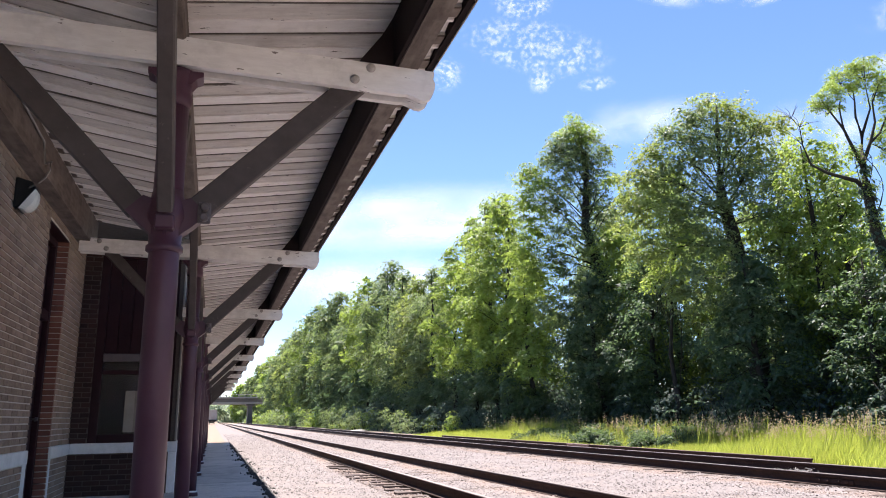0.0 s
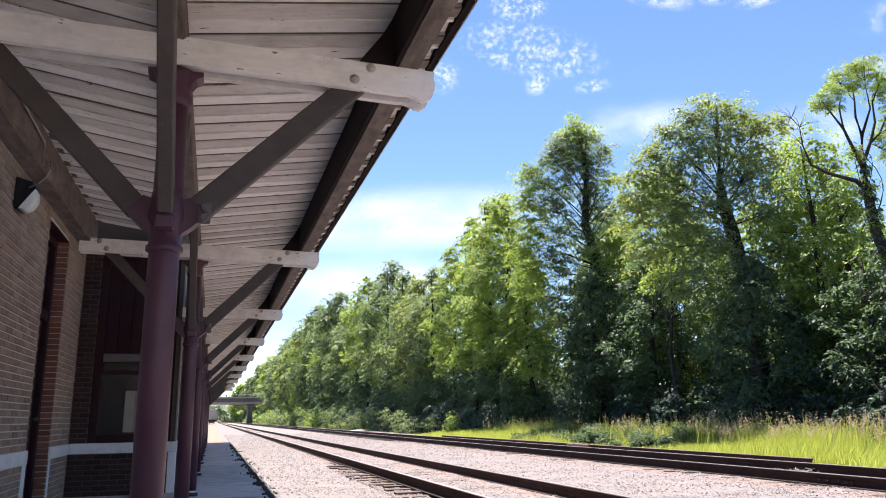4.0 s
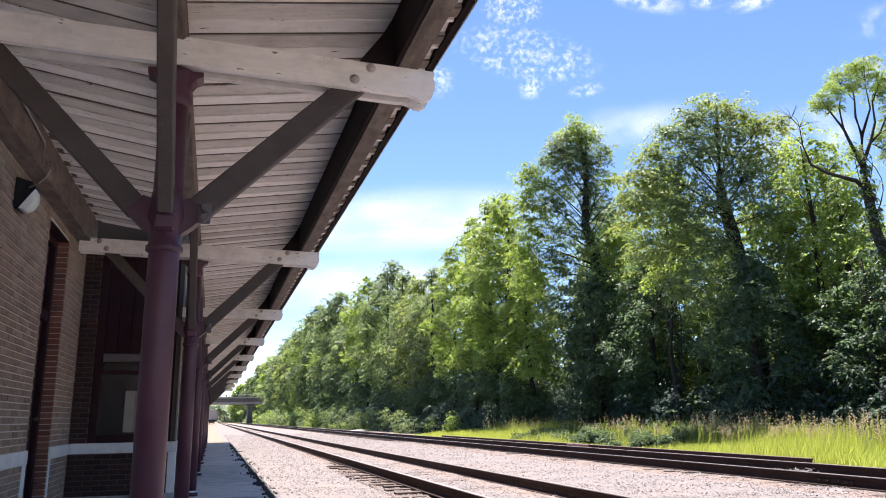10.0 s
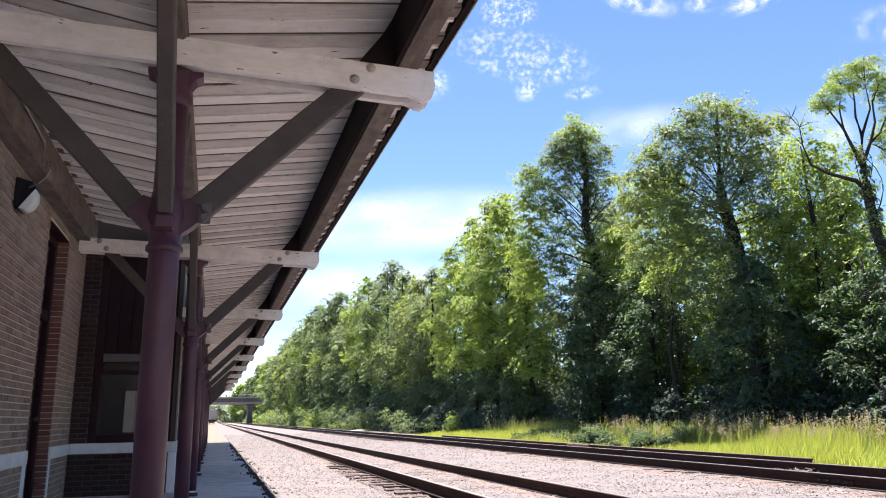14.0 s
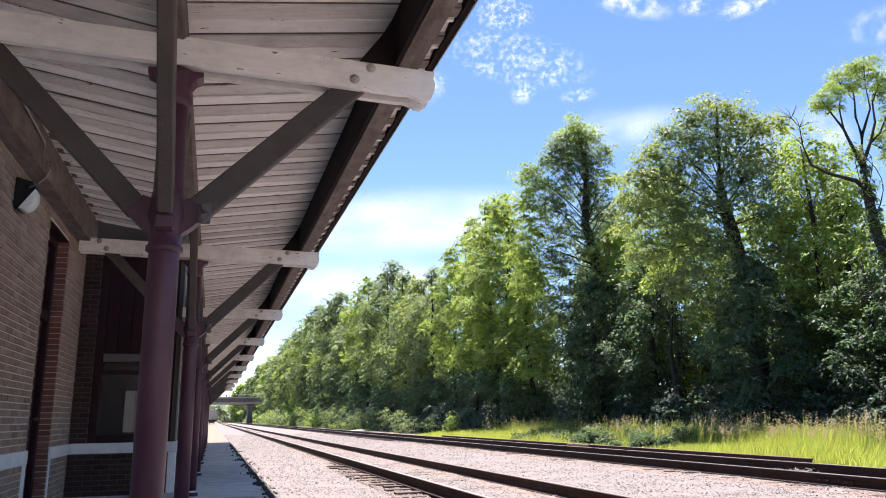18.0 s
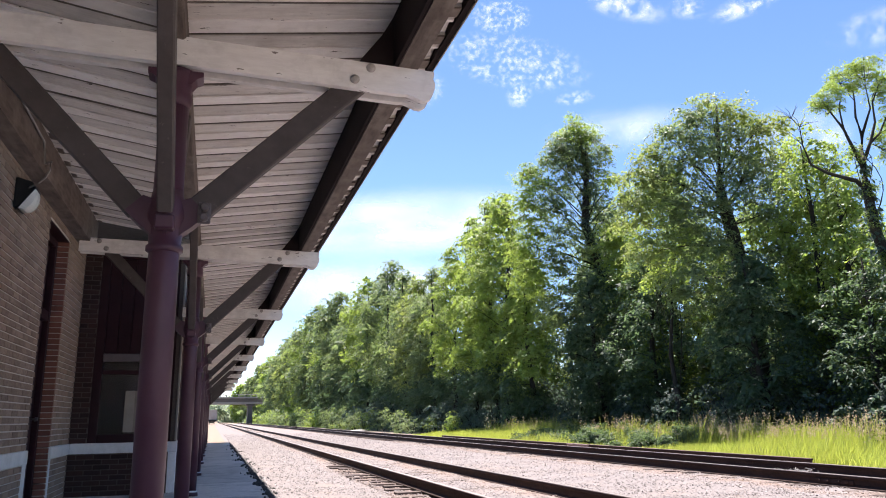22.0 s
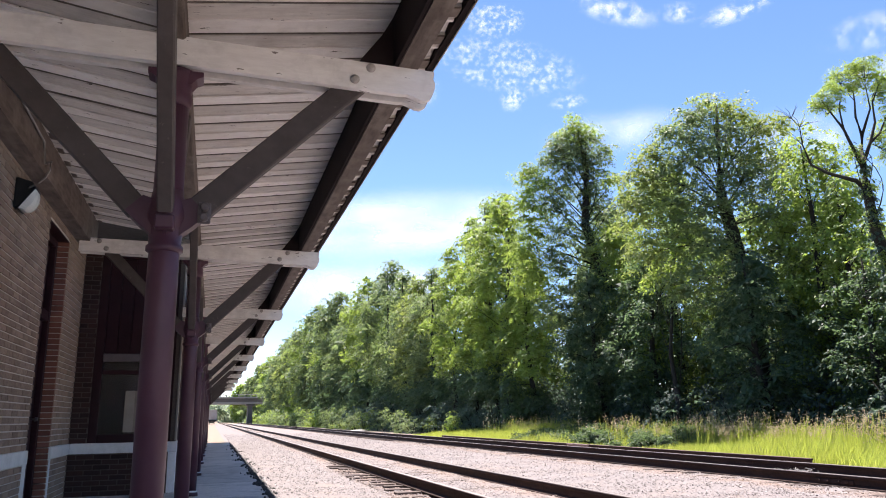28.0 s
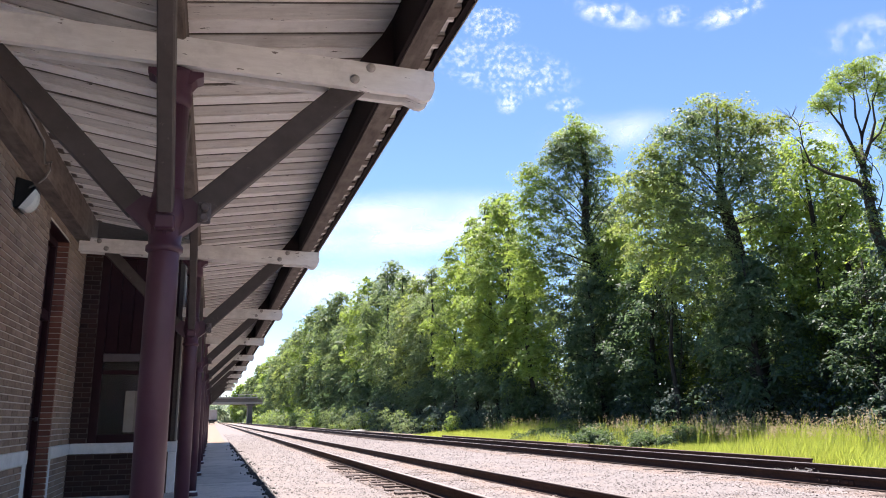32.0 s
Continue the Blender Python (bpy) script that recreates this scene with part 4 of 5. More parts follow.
def wall_lamp():
    """Wall-pack light: dark housing with slanted cheeks, a prismatic lens below its hood, and its cable."""
    ob = thing("wall_lamp", "black wall lamp with a hooded prismatic lens, unlit", "lamp")
    ob.matrix_world = pose(WALL_X + 0.014, 7.30, 2.865)
    h = Shape().prism([(0.0, 0.0), (0.035, -0.01), (0.165, 0.185), (0.155, 0.235), (0.02, 0.275), (0.0, 0.27)], "y", -0.105, 0.105)
    part("housing", h, M_BLACK, ob, "black metal housing")
    verts, faces = [], []
    nx, ny = 9, 11
    for i in range(nx):
        for j in range(ny):
            u, w = i / (nx - 1), j / (ny - 1)
            bulge = 0.105 * (math.sin(math.pi * u) ** 0.5) * (math.sin(math.pi * w) ** 0.35)
            rib = 0.004 * (j % 2)
            verts.append((0.040 + 0.120 * u + bulge * 0.55 + rib, -0.100 + 0.200 * w, -0.008 + 0.19 * u - bulge * 0.66))
    for i in range(nx - 1):
        for j in range(ny - 1):
            faces.append((i * ny + j, i * ny + j + 1, (i + 1) * ny + j + 1, (i + 1) * ny + j))
    part("lens", Shape().add(verts, faces), M_LENS, ob, "ribbed clear lens")
    part("lens_rim", Shape().tube([(0.035, -0.105, -0.012), (0.165, -0.105, 0.188), (0.165, 0.105, 0.188), (0.035, 0.105, -0.012), (0.035, -0.105, -0.012)], [0.008] * 5, 5), M_BLACK, ob)
    # cable from the hood to the purlin
    way = [(-1.70, 7.20, 3.05), (-1.131, 5.016, 2.452), (-1.078, 4.909, 2.452), (-1.023, 4.75, 2.452), (-0.983, 4.582, 2.452), (-1.06, 4.78, 2.50), (-1.06, 4.70, 2.62), (-1.06, 3.5, 2.66)]
    part("cable", Shape().tube([(x - WALL_X - 0.014, y - 7.30, z - 2.865) for x, y, z in way], [0.007] * 8, 6), M_CABLE, ob, "thin grey supply cable")


ground()
ballast = wavy_strip("ballast_bed", EDGE_X - 0.15, 12.6, -10, 260, 110, 260, ballast_height, M_BALLAST, "pale crushed stone bed between the rails", "ballast", 1.8)
wavy_strip("gravel_yard", -30, EDGE_X - 0.15, PLAT_END + 0.01, 420, 40, 120, lambda x, y: -0.10 + 0.03 * noise.noise((x * 0.4, y * 0.4, 7)), M_GROUND, "pale sandy gravel yard beyond the platform end", "ground", 1.6)
tracks()
loose_rail()
track_clutter()
platform()
canopy()
station()
wall_lamp()

# ---- growth ----
def leaves(centres, spread, size, count, droop, aspect=0.60):
    """Leaf quads on twigs: each centre carries a spray of `count` leaves."""
    n = len(centres)
    twig = rng.normal(0, 1, (n, 3))
    twig[:, 2] = np.abs(twig[:, 2]) * 0.3 - droop
    twig /= np.linalg.norm(twig, axis=1)[:, None]
    t = rng.uniform(-0.5, 0.5, (n, count, 1))
    p = centres[:, None] + twig[:, None] * t * spread * 2 + rng.normal(0, spread * 0.28, (n, count, 3))
    p = p.reshape(-1, 3)
    k = len(p)
    d = rng.normal(0, 1, (k, 3)); d[:, 2] -= droop
    d /= np.linalg.norm(d, axis=1)[:, None]
    w = np.cross(d, rng.normal(0, 1, (k, 3)) + np.array((0, 0, 1.2)))
    w /= np.linalg.norm(w, axis=1)[:, None] + 1e-9
    s = size * rng.uniform(0.6, 1.3, (k, 1))
    a = d * s
    b = w * s * aspect
    return np.stack([p - a * 0.42 - b * 0.5, p - a * 0.30 + b * 0.5, p + a * 0.58], 1)


def clump_points(c, r, n):
    """Twig places in one leafy mass: sprays gathered in flat pads near its uneven skin, with gaps between."""
    m = max(5, n // 13)
    d = rng.normal(0, 1, (m, 3))
    d /= np.linalg.norm(d, axis=1)[:, None]
    rad = rng.uniform(0.15, 1.05, m) ** 0.8
    pads = np.array(c) + d * rad[:, None] * np.array(r)
    k = rng.integers(0, m, n)
    return pads[k] + rng.normal(0, 1, (n, 3)) * (np.array(r) * (0.17, 0.17, 0.27))


def sprays(c, r, n, radius, size, count, droop, aspect=0.52):
    """Leafy mass at c with half sizes r: n drooping fans of leaves laid out like shingles, hanging outwards."""
    d = rng.normal(0, 1, (n, 3))
    d /= np.linalg.norm(d, axis=1)[:, None]
    cen = np.array(c) + d * (rng.uniform(0.10, 1.0, n) ** 0.5 * 1.05)[:, None] * np.array(r)
    th = rng.uniform(0, 2 * math.pi, (n, count))
    rho = np.sqrt(rng.uniform(0.02, 1, (n, count)))
    big = radius * rng.uniform(0.55, 1.35, (n, 1))
    g = -0.50 * d[:, :2] + rng.normal(0, 0.30, (n, 2))
    ux, uy = np.cos(th), np.sin(th)
    x, y = ux * rho * big, uy * rho * big * rng.uniform(0.5, 1.0, (n, 1))
    gz = g[:, :1] * ux + g[:, 1:] * uy
    z = g[:, :1] * x + g[:, 1:] * y - droop * rho ** 2 * big * 0.8 + rng.normal(0, 0.09, (n, count)) * big
    p = (cen[:, None] + np.stack([x, y, z], 2)).reshape(-1, 3)
    k = len(p)
    a = np.stack([ux, uy, gz - 1.3 * droop * rho], 2).reshape(-1, 3) + rng.normal(0, 0.45, (k, 3))
    a /= np.linalg.norm(a, axis=1)[:, None]
    up = np.stack([np.repeat(-g[:, 0], count), np.repeat(-g[:, 1], count), np.ones(k)], 1) + rng.normal(0, 0.42, (k, 3))
    b = np.cross(up, a)
    b /= np.linalg.norm(b, axis=1)[:, None] + 1e-9
    s = size * rng.uniform(0.6, 1.3, (k, 1))
    a, b = a * s, b * s * aspect
    return np.stack([p - a * 0.5, p + b * 0.5 - a * 0.06, p + a * 0.5, p - b * 0.5 - a * 0.06], 1)


def limb_path(p, q, bend, n=7):
    p, q = np.array(p, float), np.array(q, float)
    off = rng.normal(0, bend, 3) * (1, 1, 0.5)
    return [p + (q - p) * t + off * math.sin(math.pi * t) + np.array((0, 0, 0.10 * np.linalg.norm(q - p) * math.sin(math.pi * t))) for t in np.linspace(0, 1, n)]


MOVERS = []


def tree(x, y, trunk, masses, leaf, material, label, density=1.0, leaf_n=34, spread=0.42, droop=0.35, sway=0.0, group="trees along the railway", low=None, low_z=5.0, ivy=None, limb_share=0.17, sunny=None, boughs=None):
    """A tree at (x, y). trunk: points with radii, in the tree's own space; masses: (place, half sizes, where its limb leaves the trunk, 0 to 1); ivy: heights from, to and half width of the creeper on the trunk."""
    ob = thing("tree", label, "tree", group, at=pose(x, y, -0.22))
    pts = [np.array(p[:3], float) for p in trunk]
    rad = [p[3] for p in trunk]
    part("trunk", Shape().tube(pts, rad, 9), M_BARK, ob)
    far = math.hypot(x, y) > 60

    def on_trunk(f):
        k = min(int(f), len(pts) - 2)
        return pts[k] + (pts[k + 1] - pts[k]) * (f - k), rad[k]
    for c, r, at in masses:
        root, r0 = on_trunk(at * 0.88 * (len(pts) - 1))
        r0 *= limb_share
        if boughs:
            root = min((np.array(p, float) for way, _ in boughs for p in way[1:]), key=lambda p: np.linalg.norm(p - np.array(c)) + 2 * max(0.0, p[2] - c[2]))
        limb = Shape()
        path = limb_path(root, c, 0.25, 4 if far else 7)
        limb.tube(path, [max(0.012, r0 * (1 - 0.85 * t)) for t in np.linspace(0, 1, len(path))], 4 if far else 6)
        for _ in range(0 if far else 2):
            end = np.array(c) + rng.uniform(-0.7, 0.7, 3) * np.array(r)
            limb.tube(limb_path(path[3], end, 0.12, 4), [max(0.008, r0 * 0.35 * (1 - 0.8 * t)) for t in np.linspace(0, 1, 4)], 4)
        part("limb", limb, M_BARK, ob)
        vol = (r[0] * r[1] + r[1] * r[2] + r[0] * r[2]) / 3
        n = max(6, int(40 * density * vol / (spread / 0.42) ** 1.7))
        # low masses take a darker leaf colour that stands in for shade
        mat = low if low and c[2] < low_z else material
        # chosen outer and top masses take a lighter one, for sunlight
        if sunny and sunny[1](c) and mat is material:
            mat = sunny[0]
        co = sprays(c, r, n, spread, leaf, leaf_n, droop)
        if y > 20:
            # oversized leaves added in the heart of the mass to block light
            co = np.concatenate([co, sprays(c, np.array(r) * (0.70 if y > 36 else 0.5), max(4, n // (3 if y > 36 else 6)), spread, leaf * 2.4, 12, droop)])
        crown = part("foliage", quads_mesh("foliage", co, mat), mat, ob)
        if sway:
            MOVERS.append((crown, np.array(root), sway, rng.uniform(0, 6.28), rng.uniform(0.8, 1.3)))
    if ivy:
        z0, z1, w = ivy
        co = []
        for i in range(int((z1 - z0) / 0.45)):
            z = z0 + i * 0.45
            k = max(0, sum(p[2] <= z for p in pts) - 1)
            k = min(k, len(pts) - 2)
            c = pts[k] + (pts[k + 1] - pts[k]) * (z - pts[k][2]) / (pts[k + 1][2] - pts[k][2])
            co.append(sprays(c, (w, w, 0.4), 9, 0.25, 0.14, 20, 0.9))
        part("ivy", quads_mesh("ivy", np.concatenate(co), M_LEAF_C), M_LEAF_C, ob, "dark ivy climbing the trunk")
    return ob


def auto_masses(h, base, radius, n, lean=0.0, fill=1.35):
    """Leafy masses of an upright crown from height base to h: small at the top, spread out below."""
    out = []
    n = int(n * fill)
    for i in range(n):
        t = (i + 0.5) / n
        s = radius * rng.uniform(0.34, 0.54) * (1.0 if t < 0.8 else 0.8)
        z = base + (h - s * 0.8 - base) * t
        w = radius * (0.18 + 0.82 * math.sin(math.pi * min(1.0, 0.10 + 0.80 * t))) * (1 - 0.55 * max(0.0, t - 0.75) / 0.25)
        a = i * 2.4 + rng.uniform(-0.5, 0.5)
        k = rng.uniform(0.45, 0.85) if t < 0.92 else 0.2
        out.append(((math.cos(a) * w * k + lean * t, math.sin(a) * w * k, z), (s, s, s * rng.uniform(0.8, 1.25)), min(0.95, 0.22 + 0.7 * t)))
    return out


def straight(h, r, lean=0.0):
    return [(0, 0, 0, r * 1.25), (lean * 0.1 + 0.1, 0, h * 0.2, r), (lean * 0.35 - 0.08, 0.1, h * 0.45, r * 0.8), (lean * 0.7, 0, h * 0.7, r * 0.5), (lean, 0, h * 0.93, r * 0.15)]


def far_tree(x, y, h, r, material, label, n=11, leaf=0.30, density=0.55, base=0.12, spread=0.6):
    return tree(x, y, straight(h, 0.22), auto_masses(h, h * base, r, n), leaf, material, label, density, 22, spread, 0.4)


def woods():
    G, Y, B = M_LEAF_A, M_LEAF_B, M_LEAF_E
    green = "leafy green tree beside the railway"
    bright = "sunlit yellow-green tree beside the railway"
    dark = "dense dark green tree beside the railway"
    # tall narrow tree with a dark trunk
    def m(x, z, s, flat=0.92, at=None, y=0.0):
        s *= 1.12
        return ((x, y, z), (s, s, s * flat), at if at is not None else min(0.95, z / 17.5))
    tree(18.6, 34.4, [(2.4, 0, 0, 0.44), (1.9, 0, 4.5, 0.36), (1.45, 0, 7.5, 0.32), (0.88, 0, 9.0, 0.28), (0.2, 0, 11.2, 0.22), (0.5, 0, 14.4, 0.13), (0.0, 0, 17.0, 0.03)],
         [m(-0.35, 16.7, 0.9), m(0.6, 16.3, 0.9), m(-1.3, 15.6, 0.8), m(0.2, 15.6, 1.1), m(1.7, 15.6, 0.6, 0.6), m(-1.8, 14.9, 0.7), m(-0.5, 14.7, 1.0), m(0.9, 14.6, 0.8), m(-3.1, 13.7, 0.75), m(-2.3, 13.4, 0.8), m(2.0, 13.9, 0.6), m(-0.9, 13.5, 0.9), m(0.9, 13.2, 0.7),
          m(2.9, 13.0, 0.8), m(-3.3, 12.3, 0.9), m(-1.7, 12.2, 1.0), m(1.6, 12.0, 0.8), m(-2.9, 11.0, 1.0), m(-1.1, 10.8, 1.0), m(2.6, 11.0, 1.0), m(-3.4, 9.7, 1.1), m(-1.8, 9.2, 1.1), m(0.2, 9.6, 0.8), m(2.3, 9.4, 1.0), m(-2.9, 8.0, 1.2), m(-0.8, 7.8, 1.1, y=-0.5), m(2.8, 7.8, 1.1), m(-1.9, 6.3, 1.3, y=-0.6), m(0.5, 6.2, 1.2, y=-0.8), m(2.6, 6.0, 1.2, y=-0.6), m(-1.0, 4.6, 1.4, y=-0.8), m(1.4, 4.2, 1.4, y=-1.0),
          m(0.45, 12.4, 0.5, 1.6), m(0.5, 10.6, 0.5, 1.6), m(1.2, 8.4, 0.5, 1.4)],
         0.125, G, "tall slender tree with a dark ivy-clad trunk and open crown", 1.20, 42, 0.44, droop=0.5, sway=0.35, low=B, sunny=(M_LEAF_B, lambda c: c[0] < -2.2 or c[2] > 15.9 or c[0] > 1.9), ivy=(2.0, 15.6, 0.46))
    # broad rounded tree
    tree(19.0, 23.6, [(1.2, 0, 0, 0.42), (0.9, 0, 4.5, 0.34), (0.45, 0, 8.0, 0.27), (0.05, 0, 9.8, 0.20), (0.2, 0, 12.0, 0.10), (0.3, 0, 13.6, 0.03)],
         [m(0.0, 13.4, 0.85), m(1.3, 13.2, 0.85), m(2.4, 12.9, 0.7), m(3.2, 13.1, 0.5), m(-1.0, 12.7, 0.85), m(-2.0, 12.0, 0.85), m(-2.9, 11.0, 0.8), m(0.6, 12.1, 1.1), m(2.2, 11.8, 1.0), m(3.5, 11.5, 0.8), m(-0.9, 11.3, 1.1), m(-3.6, 10.0, 0.9), m(-2.2, 10.1, 1.1), m(0.9, 10.6, 1.1, y=-0.5), m(2.8, 10.2, 1.0),
          m(-3.8, 8.7, 1.0), m(-2.2, 8.6, 1.1, y=-0.5), m(-0.6, 9.2, 1.0, y=-0.6), m(1.6, 8.9, 1.0, y=-0.6), m(3.6, 9.0, 1.0), m(-3.2, 7.2, 1.1), m(-1.2, 7.3, 1.1, y=-0.8), m(1.9, 7.4, 1.1, y=-0.8), m(3.4, 7.2, 1.1), m(-2.3, 5.9, 1.2, y=-0.8), m(0.4, 5.8, 1.2, y=-1.0), m(2.6, 5.6, 1.2, y=-1.0), m(-1.0, 4.3, 1.3, y=-1.0), m(1.6, 4.0, 1.3, y=-1.2), m(3.4, 4.2, 1.3, y=-0.8)],
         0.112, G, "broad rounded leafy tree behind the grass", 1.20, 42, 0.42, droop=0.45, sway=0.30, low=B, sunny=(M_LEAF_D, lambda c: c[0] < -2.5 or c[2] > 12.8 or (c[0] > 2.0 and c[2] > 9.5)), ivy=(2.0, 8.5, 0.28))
    # dark forked tree with a flat open crown and one dead branch
    boughs = (((-0.11, 0, 8.2), (-0.42, 0, 8.9), (-0.55, 0.1, 9.5), (-1.0, 0.1, 10.05), (-1.35, 0, 10.3)), 0.062), (((-0.10, 0, 8.6), (0.02, 0, 9.3), (-0.12, 0, 9.9), (0.05, 0.1, 10.5), (-0.05, 0, 11.2)), 0.062), (((-0.10, 0, 8.4), (0.30, 0, 9.1), (0.62, 0, 9.8), (0.75, 0.1, 10.5), (1.0, 0, 11.1)), 0.062), (((0.30, 0, 9.1), (0.85, 0.1, 9.5), (1.3, 0.1, 10.2), (1.7, 0, 10.9)), 0.042), (((0.02, 0, 9.3), (0.4, -0.1, 10.2), (0.45, 0, 11.2)), 0.045), (((-0.55, 0.1, 9.5), (-0.6, 0.1, 10.2), (-0.45, 0, 10.8)), 0.04)
    forked = tree(18.4, 16.2, [(1.1, 0, 0, 0.25), (0.8, 0, 3.0, 0.20), (0.35, 0, 5.3, 0.17), (-0.02, 0, 6.3, 0.15), (-0.12, 0, 7.7, 0.135), (-0.10, 0, 8.5, 0.105), (-0.10, 0, 9.0, 0.03)],
         [((-1.45, 0, 10.12), (0.38, 0.4, 0.16), 0.96), ((-1.15, 0, 10.50), (0.45, 0.45, 0.22), 0.97), ((-0.85, 0, 10.22), (0.36, 0.4, 0.14), 0.95), ((-0.55, 0, 10.95), (0.50, 0.5, 0.26), 0.98), ((-0.15, 0.2, 11.40), (0.50, 0.5, 0.26), 0.98), ((0.30, -0.2, 11.62), (0.50, 0.5, 0.24), 0.98), ((0.75, 0.2, 11.62), (0.50, 0.5, 0.26), 0.96),
          ((0.10, 0, 11.0), (0.36, 0.4, 0.18), 0.97), ((1.2, 0, 11.3), (0.50, 0.5, 0.28), 0.95), ((1.7, 0, 11.25), (0.60, 0.6, 0.36), 0.93), ((1.05, 0.1, 10.75), (0.34, 0.4, 0.16), 0.92), ((1.75, 0, 10.45), (0.55, 0.5, 0.34), 0.9), ((1.3, 0.2, 9.7), (0.6, 0.5, 0.5), 0.8), ((1.5, 0.2, 8.9), (0.6, 0.5, 0.6), 0.7),
          ((-0.42, 0, 8.75), (0.28, 0.3, 0.40), 0.8), ((-0.12, -0.1, 7.7), (0.20, 0.2, 0.45), 0.65), ((-0.08, -0.1, 6.7), (0.22, 0.2, 0.45), 0.55), ((0.25, -0.1, 5.5), (0.26, 0.3, 0.6), 0.45)],
         0.066, Y, "dark forked tree with a flat airy crown", 1.9, 44, 0.24, 0.3, sway=0.45, ivy=(3.5, 8.6, 0.14), limb_share=0.07, boughs=boughs)
    for way, r in boughs:
        part("bough", Shape().tube(way, [r * (1 - 0.8 * i / (len(way) - 1)) for i in range(len(way))], 6), M_BARK, forked, "dark crooked bough")
    dead = Shape()
    path = [(-0.18, 0, 7.6), (-0.47, 0, 7.83), (-1.38, 0.1, 8.02), (-1.96, 0.1, 8.23), (-2.18, 0.1, 8.82), (-2.30, 0, 9.34), (-2.57, 0, 9.58)]
    dead.tube(path, [0.075, 0.065, 0.046, 0.034, 0.022, 0.014, 0.007], 6)
    for k in range(26):
        p = Vector(path[2 + k % 5])
        q = p + Vector((rng.normal(-0.1, 0.35), rng.normal(0, 0.25), rng.uniform(0.1, 0.55)))
        dead.tube([p, p.lerp(q, 0.5) + Vector((0.04, 0, 0.05)), q], [0.010, 0.007, 0.004], 4)
    part("dead_branch", dead, M_BARK, forked, "bare dead branch")
    # the others, by place, height, half width and leaf colour
    rows = [(16.4, 40.4, 14.9, 2.7, Y, bright, 16), (17.2, 44.2, 15.9, 2.6, Y, bright, 15), (17.0, 47.6, 15.3, 2.5, Y, bright, 14), (17.0, 52.4, 14.3, 2.4, Y, bright, 13), (17.0, 57.5, 13.8, 2.5, G, green, 13), (17.0, 62.0, 14.0, 2.5, M_LEAF_D, bright, 13), (17.0, 67.0, 15.4, 2.6, G, green, 13), (17.2, 74.4, 17.8, 2.9, G, green, 15),
            (17.2, 86.0, 18.6, 3.6, Y, bright, 15), (18.0, 96.0, 17.0, 3.8, G, green, 14), (17.4, 108.5, 20.6, 4.2, G, green, 15), (19.0, 121.0, 20.0, 4.2, Y, bright, 14), (17.6, 135.0, 22.4, 4.6, G, green, 15), (18.4, 153.0, 21.5, 4.6, Y, bright, 14), (18.4, 174.0, 22.4, 4.8, G, green, 15), (20.0, 198.0, 22.5, 4.8, M_LEAF_D, bright, 13), (20.4, 224.0, 24.5, 5.2, G, green, 14), (21.0, 250.0, 22.0, 5.0, G, green, 12), (25.0, 330.0, 25.0, 7.0, G, green, 12), (15.6, 425.0, 21.0, 4.2, Y, bright, 12), (18.6, 385.0, 23.0, 4.4, G, green, 12), (21.0, 350.0, 26.0, 5.0, G, green, 12), (21.5, 290.0, 26.0, 5.0, Y, bright, 12),
            (21.0, 36.0, 13.4, 2.6, G, green, 12), (23.4, 40.5, 13.0, 3.0, G, green, 11), (24.6, 34.0, 12.6, 3.0, G, green, 11), (24.4, 28.4, 11.6, 2.8, Y, bright, 11), (24.0, 23.0, 10.4, 2.6, G, green, 10), (20.6, 29.6, 13.8, 2.9, Y, bright, 15), (20.8, 20.6, 11.6, 2.3, Y, bright, 13), (20.6, 19.2, 9.6, 1.8, Y, bright, 11), (21.2, 16.0, 9.4, 2.2, Y, bright, 13), (20.5, 12.6, 10.6, 2.4, Y, bright, 11), (20.0, 6.0, 11.5, 2.8, G, green, 9),
            (18.0, 27.6, 8.4, 2.1, B, dark, 13), (18.0, 21.0, 7.0, 2.1, B, dark, 12), (19.0, 17.2, 6.2, 1.9, B, dark, 12), (18.9, 13.4, 6.0, 1.9, B, dark, 11), (17.6, 31.5, 8.4, 2.1, B, dark, 13), (16.4, 36.8, 10.0, 2.3, Y, bright, 14)]
    for x, y, h, r, mat, text, n in rows:
        d = math.hypot(x, y)
        near = d < 60
        leaf = 0.135 if d < 40 else 0.145 if d < 60 else 0.0028 * d
        if not near:
            r, n = r * 1.1, n + 3
        deep = near and x > 22.5
        if deep:
            leaf *= 1.5
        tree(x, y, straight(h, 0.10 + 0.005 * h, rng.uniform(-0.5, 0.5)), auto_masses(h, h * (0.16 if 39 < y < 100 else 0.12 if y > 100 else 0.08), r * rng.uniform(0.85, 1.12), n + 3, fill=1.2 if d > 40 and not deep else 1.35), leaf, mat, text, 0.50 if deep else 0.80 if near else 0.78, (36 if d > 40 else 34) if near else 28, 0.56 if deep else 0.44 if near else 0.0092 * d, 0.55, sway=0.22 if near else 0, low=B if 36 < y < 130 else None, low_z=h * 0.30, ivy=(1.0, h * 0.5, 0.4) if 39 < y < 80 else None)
    tree(16.9, 24.7, straight(7.6, 0.10, 0.3), auto_masses(7.6, 6.1, 1.2, 4), 0.13, Y, "slim sapling with a bright yellow-green top", 1.0, 34, 0.36, 0.5, sway=0.3)
    # deeper rows that close the gaps
    src = far_tree(25, 30, 13, 3.4, M_LEAF_A, "leafy tree deeper in the wood", 9, 0.55, 0.30, 0.06)
